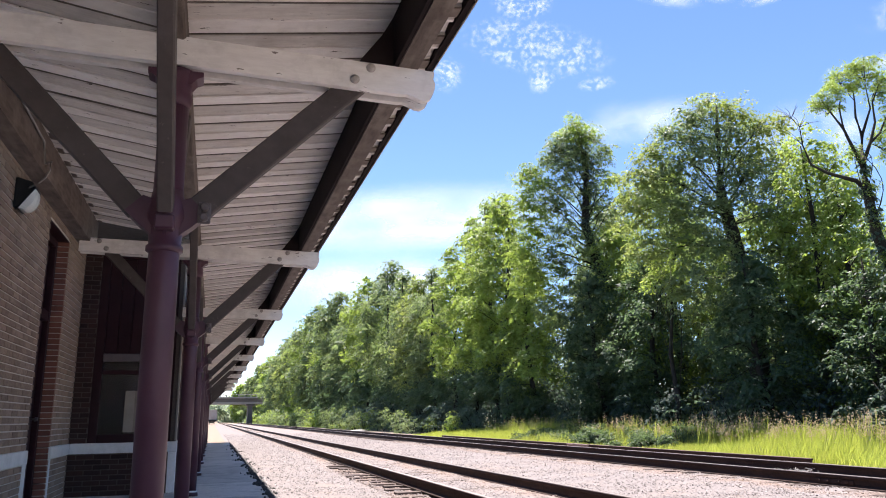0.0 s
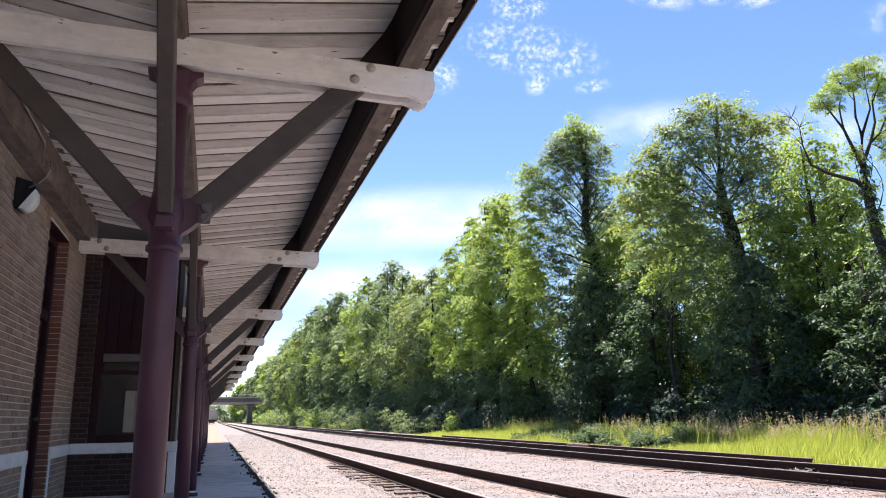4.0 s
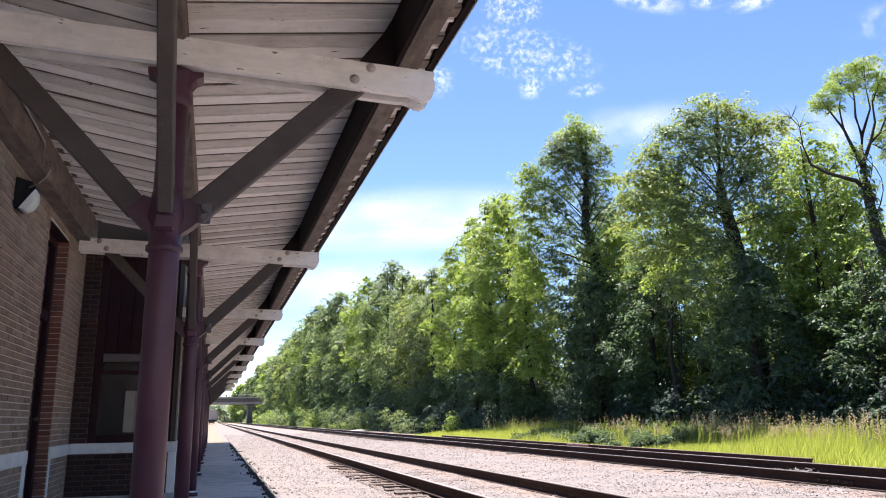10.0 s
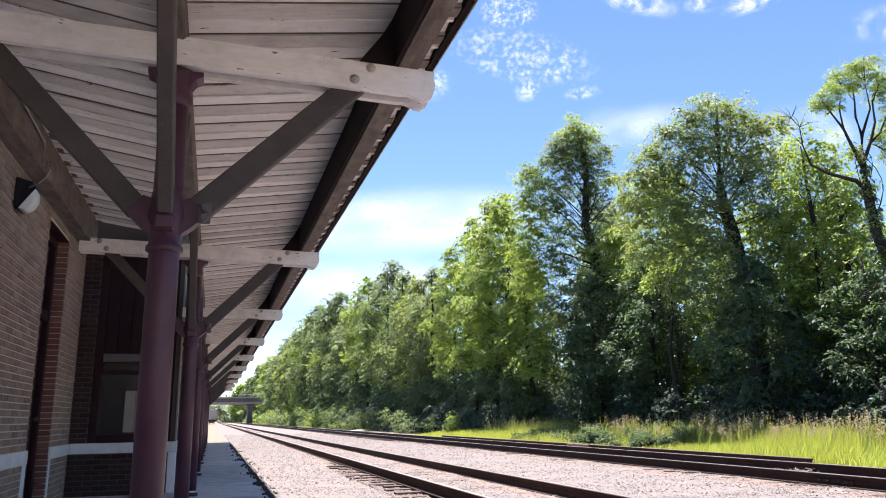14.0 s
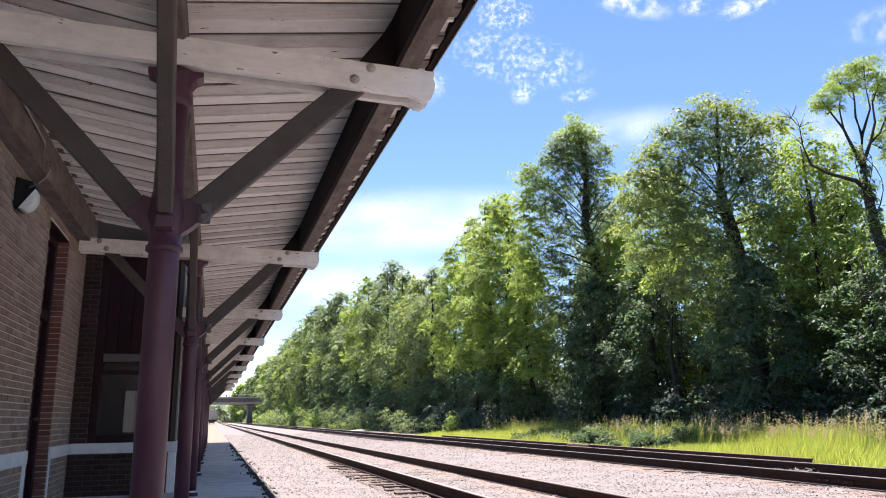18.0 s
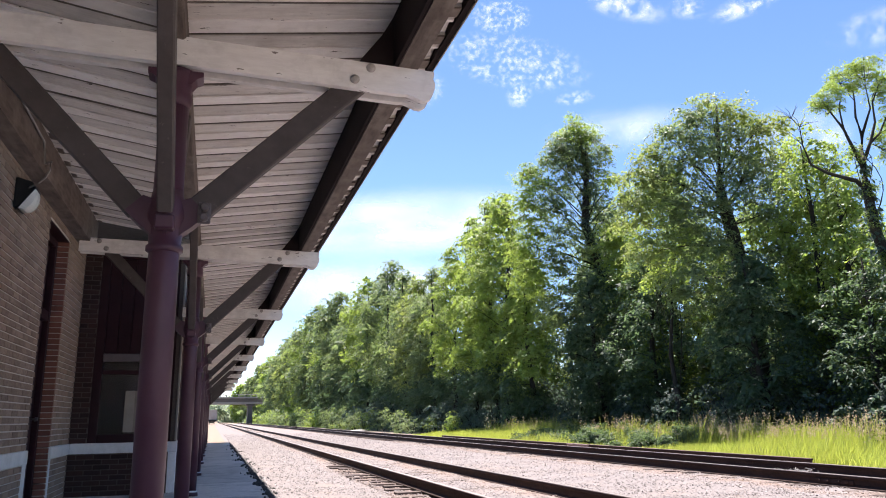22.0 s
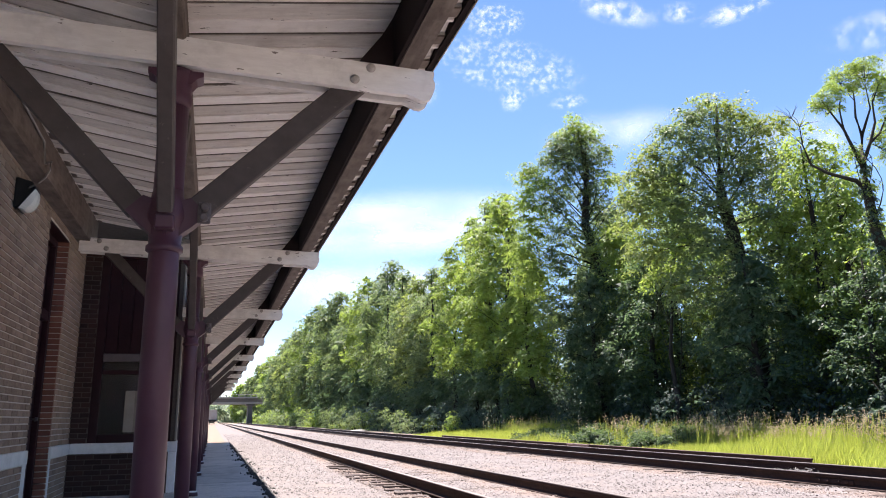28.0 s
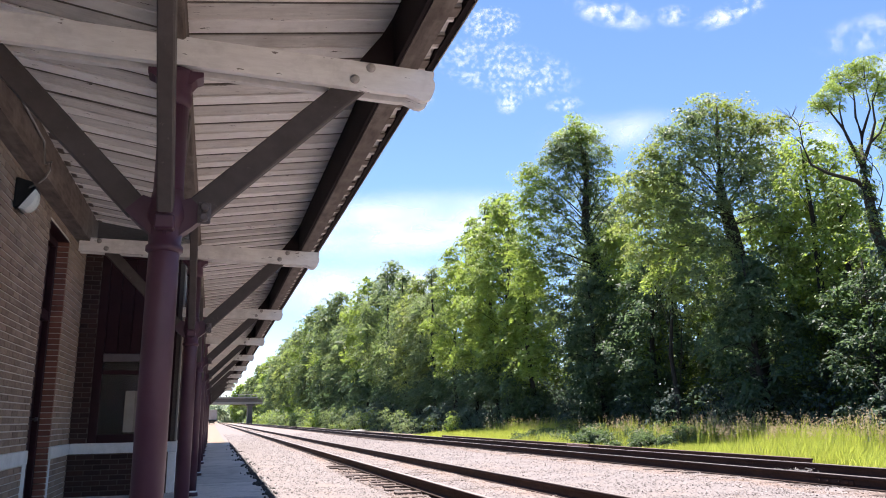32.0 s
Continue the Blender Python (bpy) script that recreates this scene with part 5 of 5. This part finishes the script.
    for i in range(26):
        y = -14 + i * 7.5 + rng.uniform(-2, 2)
        x = 23.4 + rng.uniform(-0.6, 3.0)
        s = 0.62 + 0.14 * rng.uniform() + (0.0 if y < 45 else min(0.75, (y - 45) * 0.014))
        t = copy_thing(src, pose(x, y, -0.22, 0, 0, rng.uniform(0, 360)))
        t.scale = (s, s, s)
    for i in range(13):
        t = copy_thing(src, pose(21.6 + rng.uniform(-0.4, 1.2), 6 + i * 3.6 + rng.uniform(-1, 1), -0.22, 0, 0, rng.uniform(0, 360)))
        t.scale = (0.48, 0.48, 0.50)
    src.matrix_basis = pose(26, -22, -0.22)


def bush(x, y, w, h, material, label, leaf=0.12, density=1.4):
    ob = thing("bush", label, "bush", "bushes at the wood's edge", at=pose(x, y, -0.22))
    stems = Shape()
    for _ in range(5):
        a = rng.uniform(0, 6.28)
        stems.tube(limb_path((0, 0, 0), (math.cos(a) * w * 0.5, math.sin(a) * w * 0.5, h * 0.7), 0.1, 5), [0.03, 0.025, 0.02, 0.014, 0.008], 4)
    part("stem", stems, M_BARK, ob)
    co = []
    for _ in range(4):
        c = (rng.normal(0, w * 0.3), rng.normal(0, w * 0.3), h * rng.uniform(0.3, 0.62))
        co.append(sprays(c, (w * 0.6, w * 0.6, h * 0.42), max(4, int(5.2 * density * max(1, w * h) / (leaf / 0.12) ** 1.4)), leaf * 2.6, leaf * 1.2, 18, 0.5))
    co = np.concatenate(co)
    co[:, :, 2] = np.maximum(co[:, :, 2], 0.02)
    part("foliage", quads_mesh("foliage", co, material), material, ob)
    return ob


def undergrowth():
    y = 4.0
    while y < 330:
        d = math.hypot(16, y)
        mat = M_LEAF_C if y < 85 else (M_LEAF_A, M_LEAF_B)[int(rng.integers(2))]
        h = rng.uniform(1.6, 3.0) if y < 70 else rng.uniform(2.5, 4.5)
        w = rng.uniform(1.3, 1.9) * (1 if y < 60 else 1.6)
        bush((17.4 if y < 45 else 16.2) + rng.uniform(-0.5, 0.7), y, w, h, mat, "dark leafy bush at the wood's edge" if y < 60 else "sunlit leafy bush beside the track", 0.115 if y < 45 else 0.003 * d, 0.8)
        y += w * 1.05 if y < 60 else w * 1.6


def trackside_shrubs():
    y = 52.0
    while y < 230:
        d = math.hypot(15, y)
        mat = (M_LEAF_B, M_LEAF_A, M_LEAF_A)[int(rng.integers(3))]
        bush(rng.uniform(13.6, 15.8), y, rng.uniform(0.9, 1.6), rng.uniform(0.9, 2.0) * (0.8 + 0.006 * y), mat, "low leafy shrub beside the track", 0.0018 * d, 1.1)
        y += 1.5 + 0.008 * y


def understorey():
    """Shrubs between the trunks, in a dark leaf colour that stands in for shade."""
    y = 9.0
    while y < 150:
        d = math.hypot(18, y)
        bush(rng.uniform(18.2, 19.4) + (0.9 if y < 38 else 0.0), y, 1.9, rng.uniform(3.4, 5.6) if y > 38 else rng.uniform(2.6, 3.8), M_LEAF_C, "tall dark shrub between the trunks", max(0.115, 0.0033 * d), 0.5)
        y += 2.3


def backing_shrubs():
    """Shaded shrubs deeper in the wood that close the view between the trunks."""
    y = 4.0
    while y < 84:
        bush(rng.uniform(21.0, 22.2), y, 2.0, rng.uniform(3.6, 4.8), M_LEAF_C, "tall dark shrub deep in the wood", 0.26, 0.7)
        y += 2.1


def weeds():
    for _ in range(95):
        y = rng.uniform(19.8, 32)
        x = rng.uniform(12.75, 16.0)
        w = rng.uniform(0.3, 0.55)
        h = rng.uniform(0.34, 0.62) + 0.16 * (x - 13)
        bush(x, y, w, h, M_WEED, "low dark green weeds among the grass", 0.07, 1.3)
    bush(14.6, 45.5, 0.9, 1.6, M_LEAF_B, "pale sunlit shrub above the grass", 0.10, 1.8)


def grass():
    """Tall grass between the track and the wood, as loose blades; thinner with distance."""
    n = 175000
    ys = 5 + 43 * rng.uniform(0, 1, n) ** 1.4
    xs = 12.3 + 4.4 * rng.uniform(0, 1, n) ** 0.9
    thin = (ys > 19.8) & (ys < 31.5) & (xs > 12.7) & (rng.uniform(0, 1, n) < 0.8)
    thin |= (ys > 33) & (xs > 15.2)
    xs, ys = xs[~thin], ys[~thin]
    n = len(xs)
    patch = np.array([noise.noise((a * 0.35, b * 0.35, 1)) for a, b in zip(xs, ys)])
    hs = (0.30 + 0.34 * np.minimum(1, (xs - 12.3) / 3.2)) * rng.uniform(0.55, 1.3, n) * (0.9 + 0.6 * patch) * (1 + 0.35 * np.clip((ys - 24) / 8, 0, 1)) * (1 - 0.55 * np.clip((ys - 33) / 10, 0, 1))
    base = np.stack([xs, ys, np.full(n, -0.23)], 1)
    lean = rng.normal(0, 0.42, (n, 2)) + np.array((0.16, -0.08))
    wdt = 0.0046 * (1 + 0.05 * ys) * rng.uniform(0.7, 1.4, n)
    ang = rng.uniform(0, 3.14, n)
    side = np.stack([np.cos(ang) * wdt, np.sin(ang) * wdt, np.zeros(n)], 1)
    tip = base + np.stack([lean[:, 0] * hs, lean[:, 1] * hs, hs], 1)
    lower = np.stack([base - side, base + side, tip], 1)
    solid("grass", quads_mesh("grass", lower, M_GRASS), M_GRASS, "bright yellow-green tall grass beside the track", "grass", "stuff")


def tuft(x, y, h, n, seed_share):
    """A tuft of tall stalks with drooping seed heads; rocks in the wind."""
    ob = thing("grass_tuft", "tall grass tuft with pinkish-brown seed heads", "grass", "tall grass tufts", at=pose(x, y, -0.22))
    a = rng.uniform(0, 6.28, n)
    r = rng.uniform(0, 0.34, n)
    base = np.stack([np.cos(a) * r, np.sin(a) * r, np.zeros(n)], 1)
    hh = h * rng.uniform(0.6, 1.1, n)
    lean = rng.normal(0, 0.16, (n, 2)) + np.array((0.12, 0))
    tip = base + np.stack([lean[:, 0] * hh, lean[:, 1] * hh, hh], 1)
    wdt = 0.007
    ang = rng.uniform(0, 3.14, n)
    side = np.stack([np.cos(ang) * wdt, np.sin(ang) * wdt, np.zeros(n)], 1)
    tagged(part("stalk", quads_mesh("stalk", np.stack([base - side, base + side, tip + side * 0.4, tip - side * 0.4], 1), M_GRASS), M_GRASS, ob), kind="stuff")
    heads = tip[rng.uniform(0, 1, n) < seed_share]
    if len(heads):
        cs = np.repeat(heads, 7, axis=0) + rng.normal(0, 1, (len(heads) * 7, 3)) * (0.018, 0.018, 0.085)
        tagged(part("seed_head", quads_mesh("seed_head", leaves(cs, 0.018, 0.034, 3, 0.1, 0.45), M_SEED), M_SEED, ob, "feathery pinkish-brown seed heads"), kind="stuff")
    return ob


def tufts():
    for i in range(120):
        t = rng.uniform()
        y = 8.5 + 30 * t ** 1.6
        x = 13.5 + rng.uniform(0, 2.4)
        ob = tuft(x, y, rng.uniform(0.6, 1.05), 34, 0.6 if y < 20 else 0.3)
        TUFTS.append((ob, Vector((x, y, -0.22)), rng.uniform(0, 6.28), rng.uniform(0.7, 1.4)))


TUFTS = []


def dry_weed():
    """A bleached dry weed caught against the rail."""
    ob = thing("dry_weed", "bleached dry weed caught against the rail", "weed", at=pose(9.72, 10.85, -0.10))
    s = Shape()
    for _ in range(60):
        a = rng.uniform(0, 6.28)
        p = Vector((rng.normal(0, 0.12), rng.normal(0, 0.12), 0.0))
        q = p + Vector((math.cos(a) * 0.16, math.sin(a) * 0.16, rng.uniform(0.03, 0.10)))
        s.tube([p, p.lerp(q, 0.5) + Vector((0, 0, 0.02)), q], [0.004, 0.003, 0.002], 4)
    tagged(part("straw", s, surface("bleached_straw", (0.28, 0.26, 0.24), (0.40, 0.38, 0.36), 0.05, 0.8, 0.1), ob), kind="stuff")


dry_weed()
woods()
undergrowth()
trackside_shrubs()
understorey()
backing_shrubs()
weeds()
grass()
tufts()
wavy_strip("cinder_bed", 2.66, 3.12, 7.5, 17.8, 12, 140, lambda x, y: -0.190 + 0.014 * noise.noise((x * 9, y * 9, 2)) - 0.03 * max(0, (y - 16.4) / 1.4), M_CINDER, "brown cinders between the tie ends", "cinders")
scatter_stones(62000, EDGE_X + 0.06, 8.6, 7.2, 60, 0.0185, 2.0, "ballast_stones", "loose pale pinkish crushed stones on the track bed")
scatter_stones(6000, 8.6, 12.2, 6.3, 50, 0.024, 2.3, "verge_stones", "loose crushed stones beside the second track")


# ---- distance ----
def bridge():
    ob = thing("road_bridge", "grey concrete road bridge over the railway in the distance", "bridge")
    y = 265.0
    part("girder", Shape().box((-30, y, 7.1), (19, y + 9, 8.3), 0.1), M_STEEL_FAR, ob)
    part("beam", Shape().box((-30, y + 0.1, 6.4), (19, y + 8.9, 7.1), 0.1), M_CONC_FAR, ob, "paler concrete bearing beam")
    part("deck", Shape().box((-30, y - 0.7, 8.3), (19, y + 9.7, 8.8), 0.08), M_CONC_FAR, ob)
    rail = part("parapet", Shape().box((-30, y - 0.5, 9.45), (19, y - 0.3, 9.6), 0.03), M_CONC_FAR, ob)
    for i in range(25):
        part("post", Shape().box((-29.8 + i * 2, y - 0.5, 8.8), (-29.5 + i * 2, y - 0.3, 9.45), 0.03), M_CONC_FAR, rail)
    # pier and cap take the girder's dark colour in place of their shade
    part("pier", Shape().box((11.5, y + 1, -0.3), (13.1, y + 8, 6.4), 0.1), M_STEEL_FAR, ob, "concrete pier in a dark colour that stands in for shade")
    part("pier_cap", Shape().box((10.9, y + 0.6, 5.8), (13.8, y + 8.4, 6.395), 0.1), M_STEEL_FAR, ob)
    part("abutment", Shape().box((18.8, y - 1, -0.3), (26, y + 10, 8.6), 0.1), M_CONC_FAR, ob)


def hopper_car():
    ob = thing("freight_car", "grey railway hopper car standing before the bridge", "freight car", at=pose(-0.08, 244, -0.37))
    part("body", Shape().prism([(-1.5, 1.7), (1.5, 1.7), (1.5, 4.3), (1.1, 4.7), (-1.1, 4.7), (-1.5, 4.3)], "y", 0, 14), M_CAR, ob)
    part("hopper", Shape().prism([(-0.7, 0.6), (0.7, 0.6), (1.4, 1.75), (-1.4, 1.75)], "y", 3, 11), M_CAR, ob)
    part("underframe", Shape().box((-1.4, -0.3, 1.1), (1.4, 14.3, 1.7), 0.05), M_BLACK, ob)
    for y in (1.2, 2.9, 11.1, 12.8):
        for x in (-0.75, 0.75):
            part("wheel", Shape().lathe((x - 0.07, y, 0.63), (x + 0.07, y, 0.63), ((0, 0.44), (0.7, 0.42), (1, 0.46)), 14), M_BLACK, ob)


def far_woods():
    """Woods beyond the bridge; haze is put into their pale leaf colour."""
    pts = []
    for i in range(90):
        x = rng.uniform(-60, 60)
        y = rng.uniform(430, 520)
        h = rng.uniform(8, 15)
        for _ in range(5):
            pts.append(clump_points((x + rng.normal(0, 3), y + rng.normal(0, 3), h * rng.uniform(0.25, 0.75)), (4.5, 4.5, h * 0.36), 30))
    co = leaves(np.concatenate(pts), 1.4, 1.9, 4, 0.2, 0.6)
    co[:, :, 2] = np.maximum(co[:, :, 2], -0.2)
    m = leaf_material("leaves_with_painted_haze", (0.24, 0.31, 0.23), (0.32, 0.40, 0.30), (0.40, 0.48, 0.36), (0.55, 0.62, 0.42), 0.5)
    solid("far_woods", quads_mesh("far_woods", co, m), m, "far green woods with haze put into the leaf colour", "woods", "stuff")


# ---- clouds ----
def cloud_material(name, puff, thick, soft, seed, ripple=2.0, cover=0.95, ratio=1.0, clump=0.9, rim=0.15):
    """Thin cloud: broken puffs that thin out towards the edge, lit by the sun through and through."""
    m = bpy.data.materials.new(name)
    m.use_nodes = True
    n, l = m.node_tree.nodes, m.node_tree.links
    n.remove(n["Principled BSDF"])
    co = n.new("ShaderNodeTexCoord")
    sh = n.new("ShaderNodeVectorMath"); sh.operation = "ADD"; sh.inputs[1].default_value = (seed * 13.7, seed * 7.1, seed * 3.3)
    flat = n.new("ShaderNodeMapping"); flat.inputs["Scale"].default_value = (1.0, ratio, 1.0)
    l.new(co.outputs["Object"], flat.inputs[0]); l.new(flat.outputs[0], sh.inputs[0])
    fine = n.new("ShaderNodeTexNoise"); fine.inputs["Scale"].default_value = puff; fine.inputs["Detail"].default_value = 2.5; fine.inputs["Roughness"].default_value = 0.5
    big = n.new("ShaderNodeTexNoise"); big.inputs["Scale"].default_value = ripple; big.inputs["Detail"].default_value = 3
    l.new(sh.outputs[0], fine.inputs["Vector"]); l.new(sh.outputs[0], big.inputs["Vector"])
    ln = n.new("ShaderNodeVectorMath"); ln.operation = "LENGTH"
    l.new(co.outputs["Object"], ln.inputs[0])
    edge = n.new("ShaderNodeMapRange"); edge.interpolation_type = "SMOOTHSTEP"
    edge.inputs["From Min"].default_value, edge.inputs["From Max"].default_value = 1.0, rim
    l.new(ln.outputs["Value"], edge.inputs["Value"])
    add = n.new("ShaderNodeMath"); add.operation = "MULTIPLY_ADD"; add.inputs[1].default_value = clump
    l.new(big.outputs["Fac"], add.inputs[0]); l.new(fine.outputs["Fac"], add.inputs[2])
    rr = n.new("ShaderNodeMapRange"); rr.interpolation_type = "SMOOTHSTEP"
    rr.inputs["From Min"].default_value, rr.inputs["From Max"].default_value = cover - soft, cover + soft * 1.4
    l.new(add.outputs[0], rr.inputs["Value"])
    mul = n.new("ShaderNodeMath"); mul.operation = "MULTIPLY"
    l.new(rr.outputs[0], mul.inputs[0]); l.new(edge.outputs[0], mul.inputs[1])
    mul2 = n.new("ShaderNodeMath"); mul2.operation = "MULTIPLY"; mul2.inputs[1].default_value = thick
    l.new(mul.outputs[0], mul2.inputs[0])
    tr = n.new("ShaderNodeBsdfTransparent")
    df = n.new("ShaderNodeBsdfTranslucent"); df.inputs["Color"].default_value = (0.95, 0.95, 0.95, 1)
    d2 = n.new("ShaderNodeBsdfDiffuse"); d2.inputs["Color"].default_value = (0.95, 0.95, 0.95, 1)
    ad = n.new("ShaderNodeMixShader")
    l.new(df.outputs[0], ad.inputs[1]); l.new(d2.outputs[0], ad.inputs[2])
    mx = n.new("ShaderNodeMixShader")
    l.new(mul2.outputs[0], mx.inputs[0]); l.new(tr.outputs[0], mx.inputs[1]); l.new(ad.outputs[0], mx.inputs[2])
    l.new(mx.outputs[0], n["Material Output"].inputs["Surface"])
    return m


def sky_place(px, py, dist):
    """The place at that distance on the ray of a picture position."""
    half = math.tan(radians(62.36) / 2)
    return view @ Vector(((2 * px / 1568 - 1) * half * dist, (882 - 2 * py) / 1568 * half * dist, -dist))


CLOUDS = []


def cloud(px, py, w, h, dx, dy, puff, thick, soft, seed, label, ripple=2.0, turn=0.0, dist=3000, cover=0.95):
    """A gently domed sheet of cloud, w and h its half sizes in picture units, that drifts by (dx, dy) over the clip."""
    per = 2 * math.tan(radians(62.36) / 2) / 1568 * dist
    nx = 13
    verts = [(u, v, 0.10 * (1 - u * u) * (1 - v * v)) for v in np.linspace(-1, 1, nx) for u in np.linspace(-1, 1, nx)]
    faces = [(j * nx + i, j * nx + i + 1, (j + 1) * nx + i + 1, (j + 1) * nx + i) for j in range(nx - 1) for i in range(nx - 1)]
    ob = solid("cloud", Shape().add(verts, faces, smooth=True), cloud_material("cloud_puffs", puff, thick, soft, seed, ripple, cover, h / w if puff > 3 else 0.5, 0.45 if puff > 6 else 0.9, 0.55 if puff > 6 else 0.15), label, "cloud", "backdrop", "clouds")
    ob.scale = (w * per, h * per, min(w, h) * per)
    ob.visible_shadow = True
    CLOUDS.append((ob, px, py, dx, dy, dist, turn))


def clouds():
    puffy = "small broken white puffs of high cloud in blue sky"
    veil = "thin white veil of cloud in blue sky"
    cloud(948, 84, 150, 54, -57, 37, 15.0, 0.34, 0.19, 21, puffy, 3.0, -10, 2600, 0.80)
    cloud(925, 4, 62, 34, -57, 37, 8.0, 0.34, 0.18, 2, puffy, 2.0, 0, 2620, 0.79)
    cloud(958, 143, 30, 26, -57, 37, 4.0, 0.34, 0.16, 12, puffy, 1.0, 40, 2630, 0.92)
    cloud(1056, 148, 42, 15, -57, 37, 5.5, 0.34, 0.16, 14, puffy, 1.6, 10, 2635, 0.94)
    cloud(1165, -16, 95, 30, -85, 40, 5.0, 0.5, 0.22, 3, veil, 1.5, -12, 2640, 0.95)
    cloud(1275, -14, 45, 24, -82, 42, 4.0, 0.42, 0.25, 13, veil, 1.5, 0, 2650, 0.97)
    cloud(1375, -20, 90, 24, -80, 42, 5.5, 0.5, 0.20, 4, veil, 1.7, 22, 2660, 0.95)
    cloud(730, 385, 330, 72, -24, 12, 1.7, 0.68, 0.34, 5, "broad soft white bank of cloud above the trees", 0.9, 4, 3300, 0.80)
    cloud(670, 500, 300, 66, -18, 8, 1.6, 0.52, 0.34, 6, "pale low bank of cloud behind the trees", 0.9, 0, 3400, 0.78)
    cloud(1130, 215, 160, 50, -45, 20, 2.2, 0.30, 0.28, 7, veil, 1.2, 8, 2900)
    cloud(1440, 240, 160, 80, -40, 20, 2.4, 0.45, 0.28, 8, veil, 1.2, 10, 2920)
    cloud(1590, 110, 90, 40, -45, 22, 2.4, 0.4, 0.25, 9, veil, 1.2, 20, 2940)
    cloud(1610, 20, 110, 40, -80, 40, 4.0, 0.45, 0.22, 10, veil, 1.4, 15, 2680, 0.97)
    cloud(788, 130, 40, 40, -50, 34, 6.0, 0.30, 0.17, 11, puffy, 1.4, 0, 2700, 0.98)


bridge()
hopper_car()
far_woods()
clouds()


# ---- what moves ----
def motions():
    for ob, px, py, dx, dy, dist, turn in CLOUDS:
        rows = []
        size = ob.scale.copy()
        for t in (0, 8, 16, 24, 32):
            p = sky_place(px + dx * t / 32, py + dy * t / 32, dist)
            m = view.to_3x3().to_4x4() @ pose(0, 0, 0, 0, 0, turn)
            m.translation = p
            rows.append((t, m))
        walk(ob, rows)
        ob.scale = size
    for crown, root, amount, phase, rate in MOVERS:
        rows = []
        for k in range(17):
            t = k * 2.0
            gust = 0.4 + 0.6 * t / 32
            a = amount * (0.9 * math.sin(0.75 * rate * t + phase) + 0.5 * math.sin(1.7 * rate * t + 2.1 * phase)) + amount * gust
            b = amount * 0.6 * math.sin(0.9 * rate * t + 1.3 * phase)
            r = Matrix.Translation(root) @ pose(0, 0, 0, b, a, 0) @ Matrix.Translation(-Vector(root))
            rows.append((t, r))
        walk(crown, rows)
    for ob, at, phase, rate in TUFTS:
        rows = []
        for k in range(33):
            t = float(k)
            a = 3.0 * math.sin(1.3 * rate * t + phase) + 2.0 * math.sin(2.9 * rate * t + 1.7 * phase)
            b = 1.5 * math.sin(1.6 * rate * t + 0.6 * phase)
            rows.append((t, Matrix.Translation(at) @ pose(0, 0, 0, b, a, 0)))
        walk(ob, rows)


motions()
